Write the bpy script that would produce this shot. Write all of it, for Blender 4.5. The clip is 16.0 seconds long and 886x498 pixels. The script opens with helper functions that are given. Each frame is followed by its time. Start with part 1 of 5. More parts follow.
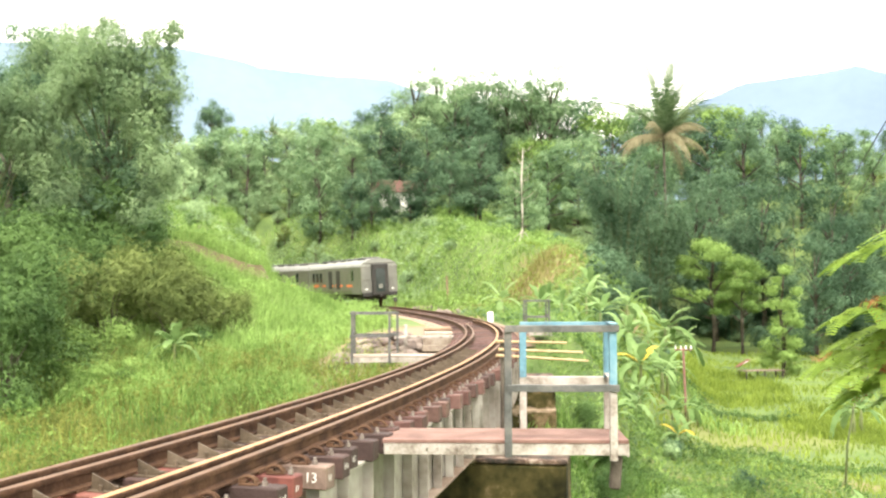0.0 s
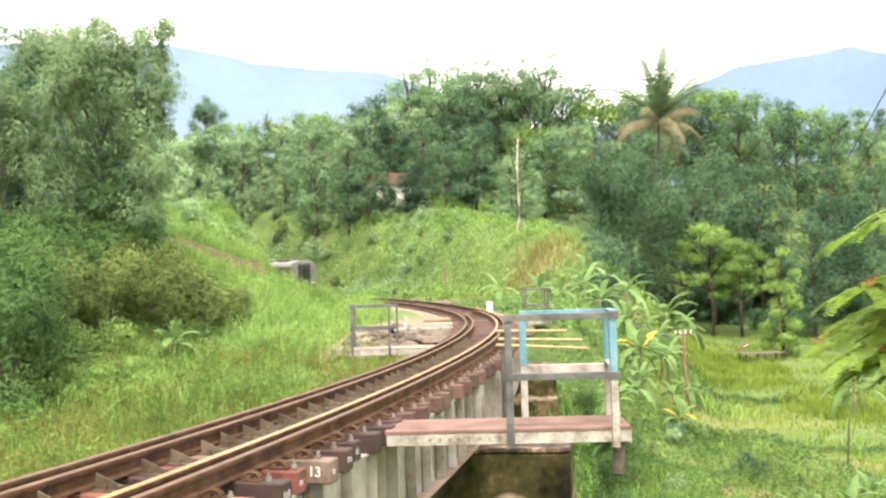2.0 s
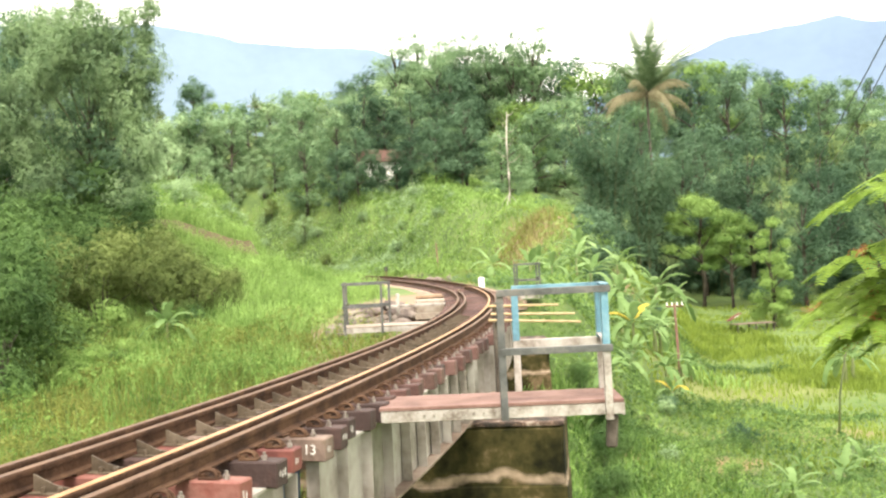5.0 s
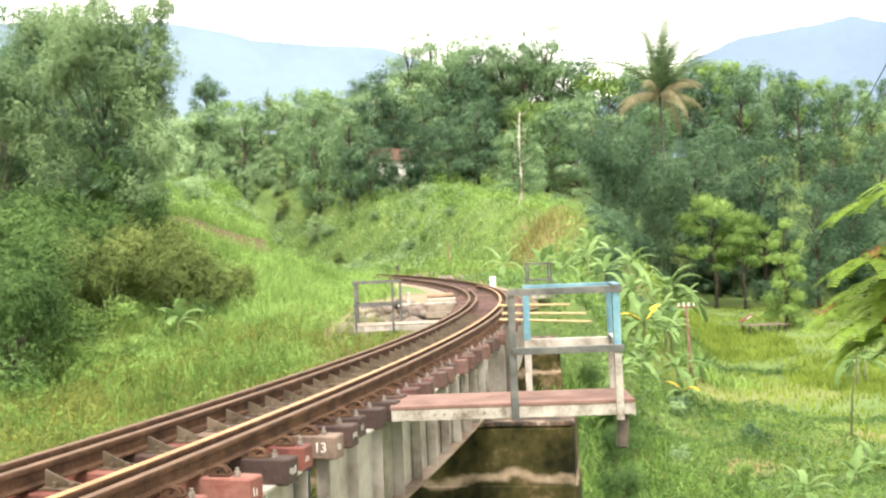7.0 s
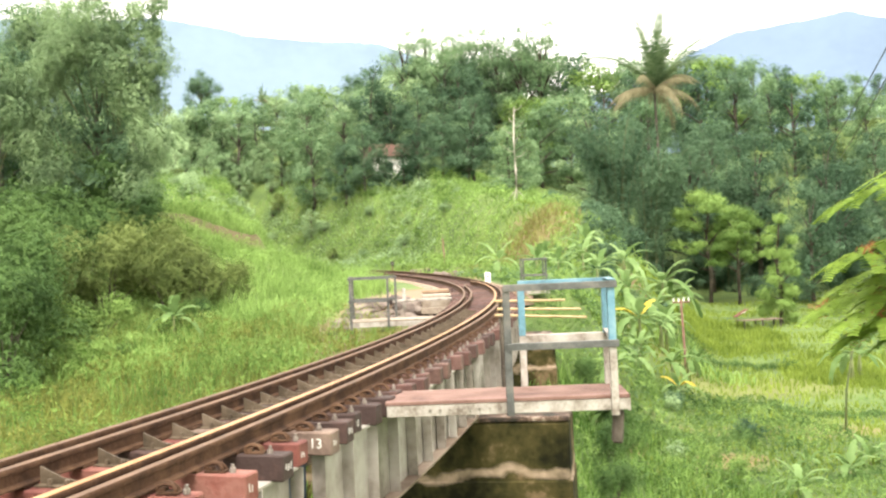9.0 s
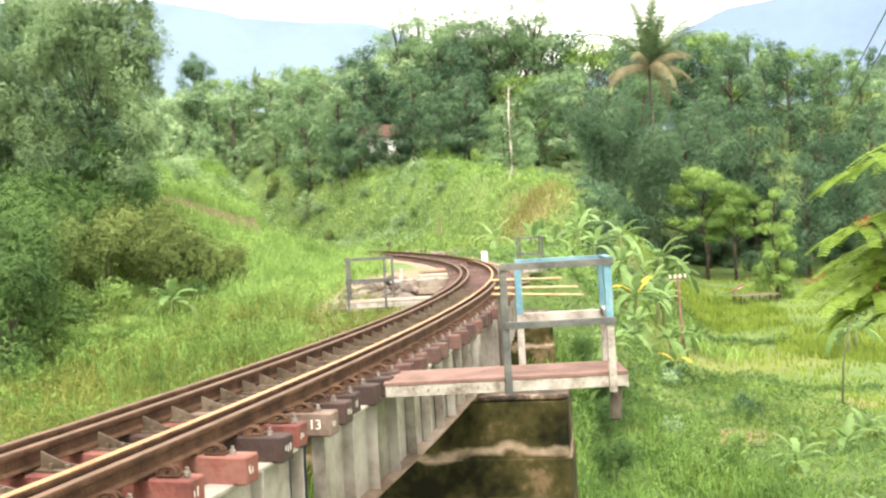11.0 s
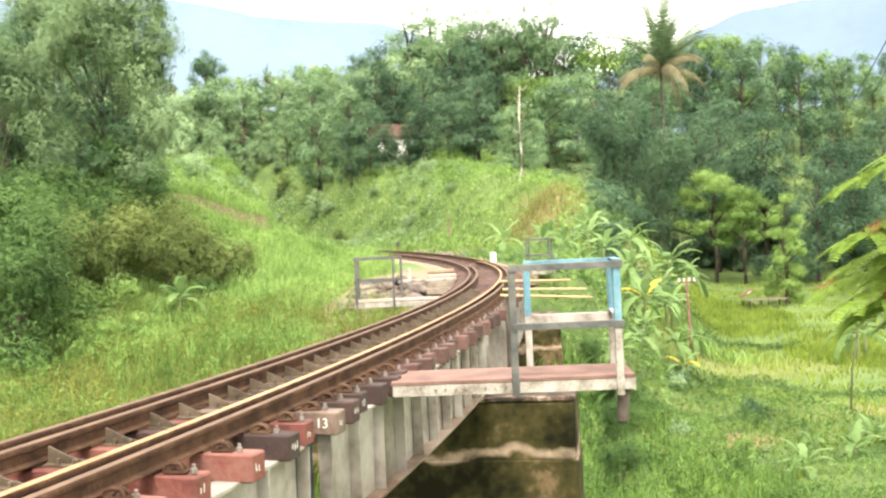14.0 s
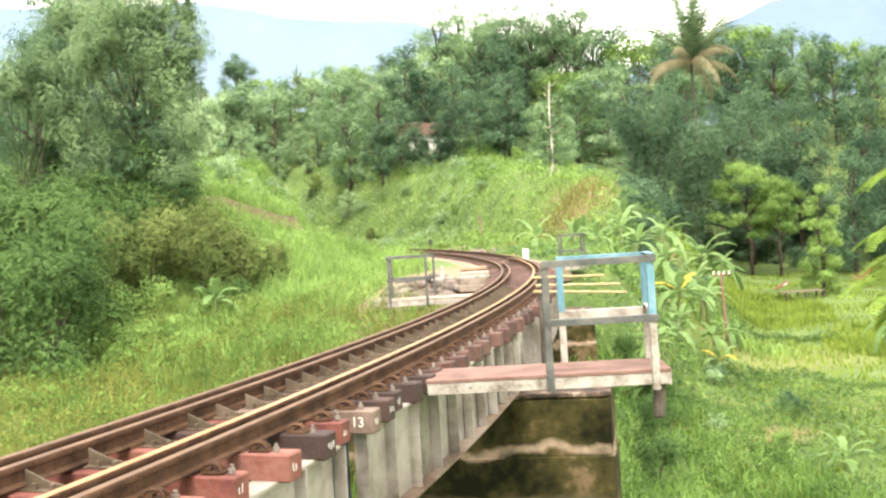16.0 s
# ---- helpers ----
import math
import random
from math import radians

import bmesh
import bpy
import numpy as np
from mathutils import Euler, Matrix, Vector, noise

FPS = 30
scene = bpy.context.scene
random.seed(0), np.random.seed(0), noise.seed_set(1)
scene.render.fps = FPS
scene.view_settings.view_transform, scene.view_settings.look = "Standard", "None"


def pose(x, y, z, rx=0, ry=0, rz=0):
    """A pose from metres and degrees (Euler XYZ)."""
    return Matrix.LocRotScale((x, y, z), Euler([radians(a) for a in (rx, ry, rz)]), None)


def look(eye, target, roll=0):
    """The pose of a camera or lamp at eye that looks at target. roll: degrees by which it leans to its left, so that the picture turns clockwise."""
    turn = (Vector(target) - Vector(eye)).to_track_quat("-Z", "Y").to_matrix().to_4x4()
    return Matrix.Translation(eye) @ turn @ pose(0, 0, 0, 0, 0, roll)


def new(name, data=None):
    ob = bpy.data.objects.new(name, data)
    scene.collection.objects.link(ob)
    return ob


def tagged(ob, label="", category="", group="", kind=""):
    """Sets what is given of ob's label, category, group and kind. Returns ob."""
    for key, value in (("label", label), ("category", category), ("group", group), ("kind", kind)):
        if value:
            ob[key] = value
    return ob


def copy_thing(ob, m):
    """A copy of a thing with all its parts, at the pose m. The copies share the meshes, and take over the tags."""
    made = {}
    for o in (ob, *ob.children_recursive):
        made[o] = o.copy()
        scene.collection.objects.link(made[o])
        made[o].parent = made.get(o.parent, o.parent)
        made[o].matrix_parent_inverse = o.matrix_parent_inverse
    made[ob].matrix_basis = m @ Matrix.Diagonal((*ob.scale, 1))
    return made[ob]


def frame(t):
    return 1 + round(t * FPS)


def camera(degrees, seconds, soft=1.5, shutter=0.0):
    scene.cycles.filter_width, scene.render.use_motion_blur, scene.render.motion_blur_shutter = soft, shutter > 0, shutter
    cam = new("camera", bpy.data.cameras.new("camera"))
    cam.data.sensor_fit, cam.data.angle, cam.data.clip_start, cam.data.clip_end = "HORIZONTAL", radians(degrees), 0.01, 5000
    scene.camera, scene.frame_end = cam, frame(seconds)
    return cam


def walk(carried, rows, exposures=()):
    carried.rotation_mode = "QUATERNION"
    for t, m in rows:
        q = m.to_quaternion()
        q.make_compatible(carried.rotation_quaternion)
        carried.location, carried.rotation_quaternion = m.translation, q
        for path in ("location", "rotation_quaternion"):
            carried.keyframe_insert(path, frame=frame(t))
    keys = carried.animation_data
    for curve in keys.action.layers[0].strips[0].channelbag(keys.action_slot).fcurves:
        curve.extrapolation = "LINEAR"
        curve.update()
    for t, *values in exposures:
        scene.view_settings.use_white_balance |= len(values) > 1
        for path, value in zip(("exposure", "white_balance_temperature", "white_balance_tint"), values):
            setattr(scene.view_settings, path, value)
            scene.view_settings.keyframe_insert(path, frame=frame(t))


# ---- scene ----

# ======== camera: stands still, hand-held, turning a little ========
LENS = 46.0
EYE = (0.0, 0.0, 1.3)
# seconds, pitch, lean, yaw (degrees)
TURNS = [
    (0.0, 2.831, -0.176, -1.922),
    (0.5, 2.781, -0.326, -1.731),
    (1.0, 2.643, -0.843, -1.742),
    (1.5, 2.302, -1.382, -1.683),
    (2.0, 2.339, -1.678, -2.049),
    (2.5, 1.856, -1.926, -2.350),
    (3.0, 1.871, -2.380, -2.574),
    (3.5, 1.336, -2.453, -3.006),
    (4.0, 1.138, -2.597, -2.807),
    (6.5, 0.897, -2.470, -2.063),
    (7.0, 0.992, -2.317, -1.852),
    (7.5, 1.026, -2.141, -1.830),
    (8.0, 0.735, -2.130, -1.867),
    (8.5, 0.742, -2.155, -2.300),
    (9.0, 0.751, -2.461, -2.119),
    (9.5, 0.544, -2.667, -2.169),
    (10.0, 0.142, -3.071, -2.311),
    (12.5, -0.580, -3.302, -2.243),
    (13.0, -0.588, -2.804, -2.062),
    (13.5, -0.489, -2.559, -2.065),
    (14.0, -0.318, -2.532, -1.773),
    (14.5, -0.115, -2.917, -1.136),
    (15.0, 0.129, -3.190, -0.684),
    (15.5, -0.260, -3.272, -0.272),
    (16.0, -0.355, -3.594, -0.000),
]


def turn_pose(pitch, lean, yaw):
    return Matrix.Translation(EYE) @ Matrix.Rotation(radians(yaw), 4, "Z") @ Matrix.Rotation(radians(90 + pitch), 4, "X") @ Matrix.Rotation(radians(lean), 4, "Z")


cam = camera(LENS, 16.0, soft=2.35)
walk(cam, [(t, turn_pose(p, r, y)) for t, p, r, y in TURNS], exposures=[(0.0, 1.76), (2.0, 1.59), (9.0, 1.61), (13.0, 1.71), (16.0, 1.74)])

# ======== daylight under a bright overcast sky ========
SUN_UP, SUN_ROUND = 58.0, 190.0
world = bpy.data.worlds.new("sky")
scene.world = world
world.use_nodes = True
wn = world.node_tree.nodes
sky = wn.new("ShaderNodeTexSky")
sky.sky_type, sky.sun_disc = "NISHITA", False
sky.sun_elevation, sky.sun_rotation = radians(SUN_UP), radians(SUN_ROUND)
sky.air_density, sky.dust_density, sky.ozone_density = 1.0, 6.0, 0.6
wn["Background"].inputs["Strength"].default_value = 0.15
# a bright even cloud layer over the blue
cloud = wn.new("ShaderNodeMix")
cloud.data_type = "RGBA"
cloud.inputs["Factor"].default_value = 0.8
cloud.inputs[7].default_value = (8.6, 8.1, 7.1, 1)
world.node_tree.links.new(sky.outputs[0], cloud.inputs[6])
world.node_tree.links.new(cloud.outputs[2], wn["Background"].inputs["Color"])
sun = new("sun", bpy.data.lights.new("sun", "SUN"))
sun.data.energy, sun.data.angle, sun.data.color = 1.7, radians(20), (1.0, 0.95, 0.86)
az = radians(SUN_ROUND)
sun_from = Vector((math.sin(az) * math.cos(radians(SUN_UP)), math.cos(az) * math.cos(radians(SUN_UP)), math.sin(radians(SUN_UP))))
sun.matrix_world = look(sun_from * 60, (0, 0, 0))

# ======== materials ========


def material(name, colours, scale=6.0, rough=0.8, metal=0.0, bump=0.3, fine=None, spread=(0.3, 0.7), translucent=0.0, by_object=0.0, by_island=0.0, spec=0.5):
    """Two or more base colours mixed by noise at two scales, with grain as bump."""
    m = bpy.data.materials.new(name)
    m.use_nodes = True
    n, l = m.node_tree.nodes, m.node_tree.links
    b = n["Principled BSDF"]
    geo = n.new("ShaderNodeNewGeometry")
    big, small = n.new("ShaderNodeTexNoise"), n.new("ShaderNodeTexNoise")
    big.inputs["Scale"].default_value, big.inputs["Detail"].default_value = scale, 5
    small.inputs["Scale"].default_value, small.inputs["Detail"].default_value = fine or scale * 7, 3
    for tex in (big, small):
        l.new(geo.outputs["Position"], tex.inputs["Vector"])
    add = n.new("ShaderNodeMath")
    add.operation, add.inputs[1].default_value = "MULTIPLY_ADD", 0.35
    l.new(small.outputs["Fac"], add.inputs[0])
    sub = n.new("ShaderNodeMath")
    sub.operation, sub.inputs[1].default_value = "SUBTRACT", 0.175
    l.new(big.outputs["Fac"], sub.inputs[0])
    l.new(sub.outputs[0], add.inputs[2])
    last = add.outputs[0]
    for amount, node, socket in ((by_object, "ShaderNodeObjectInfo", "Random"), (by_island, "ShaderNodeNewGeometry", "Random Per Island")):
        if amount:
            src = n.new(node)
            mul = n.new("ShaderNodeMath")
            mul.operation, mul.inputs[1].default_value = "MULTIPLY_ADD", amount
            l.new(src.outputs[socket], mul.inputs[0])
            off = n.new("ShaderNodeMath")
            off.operation, off.inputs[1].default_value = "SUBTRACT", amount / 2
            l.new(last, off.inputs[0])
            l.new(off.outputs[0], mul.inputs[2])
            last = mul.outputs[0]
    ramp = n.new("ShaderNodeValToRGB")
    el = ramp.color_ramp.elements
    while len(el) < len(colours):
        el.new(0.5)
    for i, c in enumerate(colours):
        el[i].position = spread[0] + (spread[1] - spread[0]) * i / max(1, len(colours) - 1)
        el[i].color = (*c, 1)
    l.new(last, ramp.inputs["Fac"])
    l.new(ramp.outputs["Color"], b.inputs["Base Color"])
    b.inputs["Roughness"].default_value, b.inputs["Metallic"].default_value = rough, metal
    b.inputs["Specular IOR Level"].default_value = spec
    if bump:
        bn = n.new("ShaderNodeBump")
        bn.inputs["Strength"].default_value, bn.inputs["Distance"].default_value = bump, 0.02
        l.new(small.outputs["Fac"], bn.inputs["Height"])
        l.new(bn.outputs["Normal"], b.inputs["Normal"])
    if translucent:
        tr, mix = n.new("ShaderNodeBsdfTranslucent"), n.new("ShaderNodeMixShader")
        l.new(ramp.outputs["Color"], tr.inputs["Color"])
        mix.inputs["Fac"].default_value = translucent
        l.new(b.outputs[0], mix.inputs[1])
        l.new(tr.outputs[0], mix.inputs[2])
        l.new(mix.outputs[0], n["Material Output"].inputs["Surface"])
    return m


def leaf(name, dark, light, **k):
    mid = tuple((a + b) / 2 for a, b in zip(dark, light))
    return material(name, (dark, mid, light), scale=0.5, fine=2.0, rough=0.7, bump=0, translucent=0.36, by_island=0.25, by_object=k.pop("by_object", 0.15), spec=0.12, **k)


M = {
    "rust": material("rusted_rail_steel", ((0.032, 0.016, 0.009), (0.064, 0.033, 0.018), (0.098, 0.054, 0.03)), 5, 0.85, 0.0, 0.4, spec=0.2),
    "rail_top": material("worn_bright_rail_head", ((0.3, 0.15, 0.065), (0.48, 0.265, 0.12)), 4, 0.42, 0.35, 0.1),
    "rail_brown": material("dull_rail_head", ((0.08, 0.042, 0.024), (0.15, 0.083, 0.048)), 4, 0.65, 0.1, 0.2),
    "gusset": material("oily_brown_plate", ((0.05, 0.036, 0.022), (0.1, 0.075, 0.048), (0.15, 0.115, 0.08)), 4, 0.6, 0.2, 0.3),
    "timber_dark": material("dark_sleeper_timber", ((0.035, 0.018, 0.015), (0.07, 0.035, 0.028), (0.12, 0.065, 0.05)), 3, 0.8, 0, 0.6, by_object=0.5),
    "timber_red": material("red_painted_sleeper_timber", ((0.1, 0.028, 0.022), (0.165, 0.05, 0.037), (0.2, 0.085, 0.065)), 3, 0.75, 0, 0.5, by_object=0.3),
    "timber_maroon": material("dull_maroon_sleeper_timber", ((0.06, 0.026, 0.021), (0.1, 0.046, 0.037), (0.135, 0.072, 0.06)), 3, 0.8, 0, 0.5, by_object=0.4),
    "timber_pale": material("pale_weathered_sleeper_timber", ((0.1, 0.065, 0.05), (0.2, 0.14, 0.11)), 3, 0.8, 0, 0.6),
    "chalk": material("white_paint_marks", ((0.55, 0.52, 0.48), (0.75, 0.73, 0.7)), 30, 0.8),
    "bolt": material("weathered_pale_bolt", ((0.15, 0.12, 0.1), (0.35, 0.31, 0.28)), 20, 0.5, 0.6, 0.1),
    "girder": material("grey_painted_girder", ((0.12, 0.1, 0.078), (0.28, 0.25, 0.22), (0.39, 0.365, 0.33)), 1.6, 0.55, 0.1, 0.25, fine=9),
    "rusty_flange": material("rust_stained_flange", ((0.09, 0.055, 0.035), (0.17, 0.12, 0.085), (0.24, 0.19, 0.15)), 2, 0.7, 0.1, 0.4),
    "navy": material("dark_blue_panel", ((0.012, 0.025, 0.06), (0.02, 0.04, 0.09)), 2, 0.5),
    "grey_frame": material("grey_painted_steel", ((0.045, 0.045, 0.04), (0.085, 0.088, 0.085), (0.15, 0.14, 0.125)), 4, 0.55, 0.1, 0.2),
    "blue_frame": material("faded_blue_painted_steel", ((0.08, 0.16, 0.2), (0.11, 0.24, 0.31), (0.2, 0.32, 0.37)), 4, 0.5, 0.05, 0.2),
    "white_frame": material("chalky_white_painted_steel", ((0.15, 0.12, 0.095), (0.32, 0.29, 0.255), (0.42, 0.39, 0.355)), 5, 0.65, 0.0, 0.3),
    "deck": material("reddish_deck_boards", ((0.08, 0.038, 0.03), (0.145, 0.076, 0.059), (0.19, 0.108, 0.088)), 3, 0.8, 0, 0.4, by_object=0.25),
    "moss": material("mossy_dark_concrete", ((0.008, 0.008, 0.003), (0.026, 0.024, 0.008), (0.055, 0.046, 0.016), (0.15, 0.105, 0.06)), 1.4, 0.95, 0, 0.6, fine=7, spread=(0.32, 0.7), spec=0.15),
    "ledge": material("stained_concrete_ledge", ((0.012, 0.01, 0.006), (0.05, 0.03, 0.02), (0.13, 0.085, 0.06), (0.27, 0.22, 0.18)), 3.5, 0.9, 0, 0.9, spread=(0.38, 0.7)),
    "concrete": material("pale_concrete", ((0.16, 0.12, 0.09), (0.28, 0.23, 0.18), (0.36, 0.32, 0.27)), 1.5, 0.85, 0, 0.4),
    "rubble": material("dark_rubble_stone", ((0.06, 0.045, 0.04), (0.13, 0.1, 0.085), (0.22, 0.18, 0.15)), 2, 0.9, 0, 0.8, by_object=0.4),
    "ballast": material("rust_stained_ballast", ((0.12, 0.08, 0.06), (0.26, 0.18, 0.13), (0.36, 0.27, 0.2)), 6, 0.95, 0, 1.0, fine=30),
    "bamboo_pole": material("dry_yellow_bamboo", ((0.3, 0.21, 0.1), (0.46, 0.34, 0.18)), 6, 0.5, 0, 0.2),
    "coach": material("olive_grey_coach_paint", ((0.1, 0.1, 0.075), (0.125, 0.125, 0.095), (0.15, 0.145, 0.115)), 1.5, 0.45, 0, 0.1),
    "coach_end": material("light_grey_coach_end_paint", ((0.12, 0.12, 0.105), (0.17, 0.17, 0.15)), 1.5, 0.5, 0, 0.1),
    "coach_roof": material("pale_grey_coach_roof", ((0.19, 0.19, 0.175), (0.27, 0.27, 0.25)), 1.2, 0.45, 0.2, 0.1),
    "orange": material("orange_stripe", ((0.65, 0.16, 0.05), (0.75, 0.22, 0.08)), 3, 0.5),
    "black": material("dark_underframe", ((0.012, 0.011, 0.01), (0.03, 0.027, 0.024)), 4, 0.7),
    "glass": material("dark_window_glass", ((0.015, 0.02, 0.02), (0.03, 0.04, 0.04)), 2, 0.12, 0, 0),
    "white": material("white_paint", ((0.7, 0.68, 0.65), (0.82, 0.8, 0.78)), 4, 0.6),
    "roof_tile": material("red_clay_roof", ((0.055, 0.026, 0.018), (0.1, 0.045, 0.03)), 3, 0.8),
    "bark": material("grey_brown_bark", ((0.035, 0.027, 0.02), (0.075, 0.06, 0.046), (0.13, 0.11, 0.085)), 2, 0.9, 0, 0.8),
    "bark_pale": material("pale_bark", ((0.3, 0.27, 0.22), (0.45, 0.42, 0.36)), 2, 0.85, 0, 0.4),
    "culm": material("bamboo_culm", ((0.06, 0.085, 0.03), (0.15, 0.16, 0.07)), 3, 0.5, 0, 0.1),
    "banana_stem": material("banana_stem", ((0.12, 0.16, 0.05), (0.22, 0.24, 0.1)), 3, 0.6),
    "pole": material("rusty_iron_pole", ((0.1, 0.05, 0.035), (0.2, 0.1, 0.07)), 3, 0.7, 0.3),
    "wire": material("dark_cable", ((0.03, 0.03, 0.03), (0.05, 0.05, 0.05)), 3, 0.6),
    "earth": material("bare_brown_earth", ((0.1, 0.06, 0.04), (0.2, 0.13, 0.08), (0.3, 0.21, 0.13)), 1.2, 0.95, 0, 0.8),
    # mid and dark greens: blue raised a little for the haze over the wood
    "leaf_mid": leaf("mid_green_leaves", (0.105, 0.18, 0.088), (0.245, 0.36, 0.185), by_object=0.3),
    "leaf_dark": leaf("dark_green_leaves", (0.045, 0.09, 0.05), (0.125, 0.205, 0.115), by_object=0.3),
    "leaf_light": leaf("light_green_leaves", (0.1, 0.175, 0.042), (0.25, 0.37, 0.105), by_object=0.3),
    "leaf_bamboo": leaf("bamboo_leaves", (0.125, 0.195, 0.1), (0.3, 0.41, 0.21)),
    "leaf_olive": leaf("olive_leaves", (0.07, 0.1, 0.028), (0.19, 0.24, 0.075)),
    # the far wood's haze is mixed into this pale bluish green
    "leaf_haze_pale": leaf("pale_green_leaves", (0.17, 0.255, 0.125), (0.35, 0.47, 0.25), by_object=0.3),
    "leaf_banana": leaf("banana_leaves", (0.115, 0.195, 0.06), (0.265, 0.38, 0.155)),
    "leaf_yellow": leaf("yellowing_banana_leaf", (0.4, 0.3, 0.04), (0.55, 0.45, 0.08)),
    "leaf_palm": leaf("palm_fronds", (0.07, 0.12, 0.055), (0.19, 0.25, 0.13)),
    "leaf_dry": leaf("dry_palm_fronds", (0.17, 0.15, 0.085), (0.29, 0.26, 0.16)),
    "leaf_bright": leaf("fresh_yellow_green_leaves", (0.1, 0.17, 0.02), (0.24, 0.35, 0.06)),
    "leaf_thicket": leaf("thicket_leaves", (0.042, 0.086, 0.026), (0.122, 0.205, 0.062)),
    "leaf_red": leaf("reddish_young_leaves", (0.25, 0.08, 0.04), (0.4, 0.18, 0.08)),
    "grass": leaf("green_grass_blades", (0.06, 0.125, 0.025), (0.245, 0.385, 0.1), by_object=0),
    "grass_dry": leaf("yellow_green_grass_blades", (0.092, 0.113, 0.026), (0.235, 0.255, 0.065), by_object=0),
    # lighter grass copy: the light on bank and hill goes into its colour
    "grass_lit": leaf("fresh_light_green_grass", (0.12, 0.2, 0.05), (0.32, 0.47, 0.14), by_object=0),
    "rice": leaf("young_rice_blades", (0.13, 0.19, 0.03), (0.27, 0.35, 0.065), by_object=0),
    "crop": leaf("dry_crop_leaves", (0.14, 0.13, 0.045), (0.29, 0.28, 0.11), by_object=0),
}


def add_stain(m, z0, width, tint):
    """A ragged pale stain at one height, as old water levels leave on concrete."""
    n, l = m.node_tree.nodes, m.node_tree.links
    b = n["Principled BSDF"]
    old = b.inputs["Base Color"].links[0].from_socket
    geo, sep, nz, nz2 = n.new("ShaderNodeNewGeometry"), n.new("ShaderNodeSeparateXYZ"), n.new("ShaderNodeTexNoise"), n.new("ShaderNodeTexNoise")
    nz.inputs["Scale"].default_value, nz.inputs["Detail"].default_value = 1.6, 7
    nz2.inputs["Scale"].default_value, nz2.inputs["Detail"].default_value = 5.0, 4
    for k in (sep.inputs[0], nz.inputs["Vector"], nz2.inputs["Vector"]):
        l.new(geo.outputs["Position"], k)
    steps = [("MULTIPLY_ADD", nz.outputs["Fac"], 0.55, sep.outputs["Z"]), ("SUBTRACT", None, z0 + 0.275, None), ("ABSOLUTE", None, None, None)]
    last = None
    for op, first, second, third in steps:
        node = n.new("ShaderNodeMath")
        node.operation = op
        l.new(first if first is not None else last, node.inputs[0])
        if second is not None:
            node.inputs[1].default_value = second
        if third is not None:
            l.new(third, node.inputs[2])
        last = node.outputs[0]
    rg, mul, mx = n.new("ShaderNodeMapRange"), n.new("ShaderNodeMath"), n.new("ShaderNodeMix")
    rg.inputs[1].default_value, rg.inputs[2].default_value, rg.inputs[3].default_value, rg.inputs[4].default_value = width * 0.3, width, 1.3, 0.0
    l.new(last, rg.inputs[0])
    mul.operation = "MULTIPLY"
    l.new(rg.outputs[0], mul.inputs[0])
    l.new(nz2.outputs["Fac"], mul.inputs[1])
    mx.data_type = "RGBA"
    l.new(mul.outputs[0], mx.inputs["Factor"])
    l.new(old, mx.inputs[6])
    mx.inputs[7].default_value = (*tint, 1)
    l.new(mx.outputs[2], b.inputs["Base Color"])


add_stain(M["moss"], -2.1, 0.11, (0.36, 0.27, 0.2))
add_stain(M["moss"], -2.95, 0.13, (0.1, 0.08, 0.045))


# ======== mesh helpers ========
def part(name, bm, mat, parent=None, label="", smooth=False):
    """Links a bmesh, or (vertices, faces), as one mesh object."""
    if isinstance(bm, bpy.types.Mesh):
        me = bm
    else:
        me = bpy.data.meshes.new(name)
        if isinstance(bm, tuple):
            me.from_pydata(*[a.tolist() if hasattr(a, "tolist") else a for a in (bm[0], [], bm[1])])
        else:
            bm.to_mesh(me)
            bm.free()
    if not me.materials:
        me.materials.append(M[mat] if isinstance(mat, str) else mat)
    if smooth:
        me.polygons.foreach_set("use_smooth", [True] * len(me.polygons))
    ob = new(name, me)
    if parent is not None:
        ob.parent = parent
    return tagged(ob, label)


def thing(name, label, category, group="", m=None, kind=""):
    ob = new(name)
    if m is not None:
        ob.matrix_basis = m
    return tagged(ob, label, category, group, kind)


def box(size, at=(0, 0, 0), rot=None, bevel=0.0, bm=None):
    bm = bm or bmesh.new()
    m = Matrix.Translation(at) @ (rot or Matrix()) @ Matrix.Diagonal((*size, 1))
    made = bmesh.ops.create_cube(bm, size=1, matrix=m)
    if bevel:
        edges = list({e for v in made["verts"] for e in v.link_edges})
        bmesh.ops.bevel(bm, geom=edges, offset=bevel, segments=1, affect="EDGES")
    return bm


def rod(a, b, r, r2=None, sides=8, bm=None):
    bm = bm or bmesh.new()
    a, b = Vector(a), Vector(b)
    m = Matrix.Translation((a + b) / 2) @ (b - a).to_track_quat("Z", "Y").to_matrix().to_4x4()
    bmesh.ops.create_cone(bm, cap_ends=True, segments=sides, radius1=r, radius2=r if r2 is None else r2, depth=(b - a).length, matrix=m)
    return bm


def tube(points, radii, sides=6, bm=None):
    """A bent, tapering limb through points."""
    bm = bm or bmesh.new()
    rings = []
    for i, p in enumerate(points):
        d = (Vector(points[min(i + 1, len(points) - 1)]) - Vector(points[max(i - 1, 0)])).normalized()
        q = d.to_track_quat("Z", "Y")
        rings.append([bm.verts.new(Vector(p) + q @ Vector((math.cos(a) * radii[i], math.sin(a) * radii[i], 0))) for a in (2 * math.pi * k / sides for k in range(sides))])
    for r0, r1 in zip(rings, rings[1:]):
        for k in range(sides):
            bm.faces.new((r0[k], r0[(k + 1) % sides], r1[(k + 1) % sides], r1[k]))
    bm.faces.new(rings[-1])
    bm.faces.new(rings[0][::-1])
    return bm


RNG = np.random.default_rng(7)


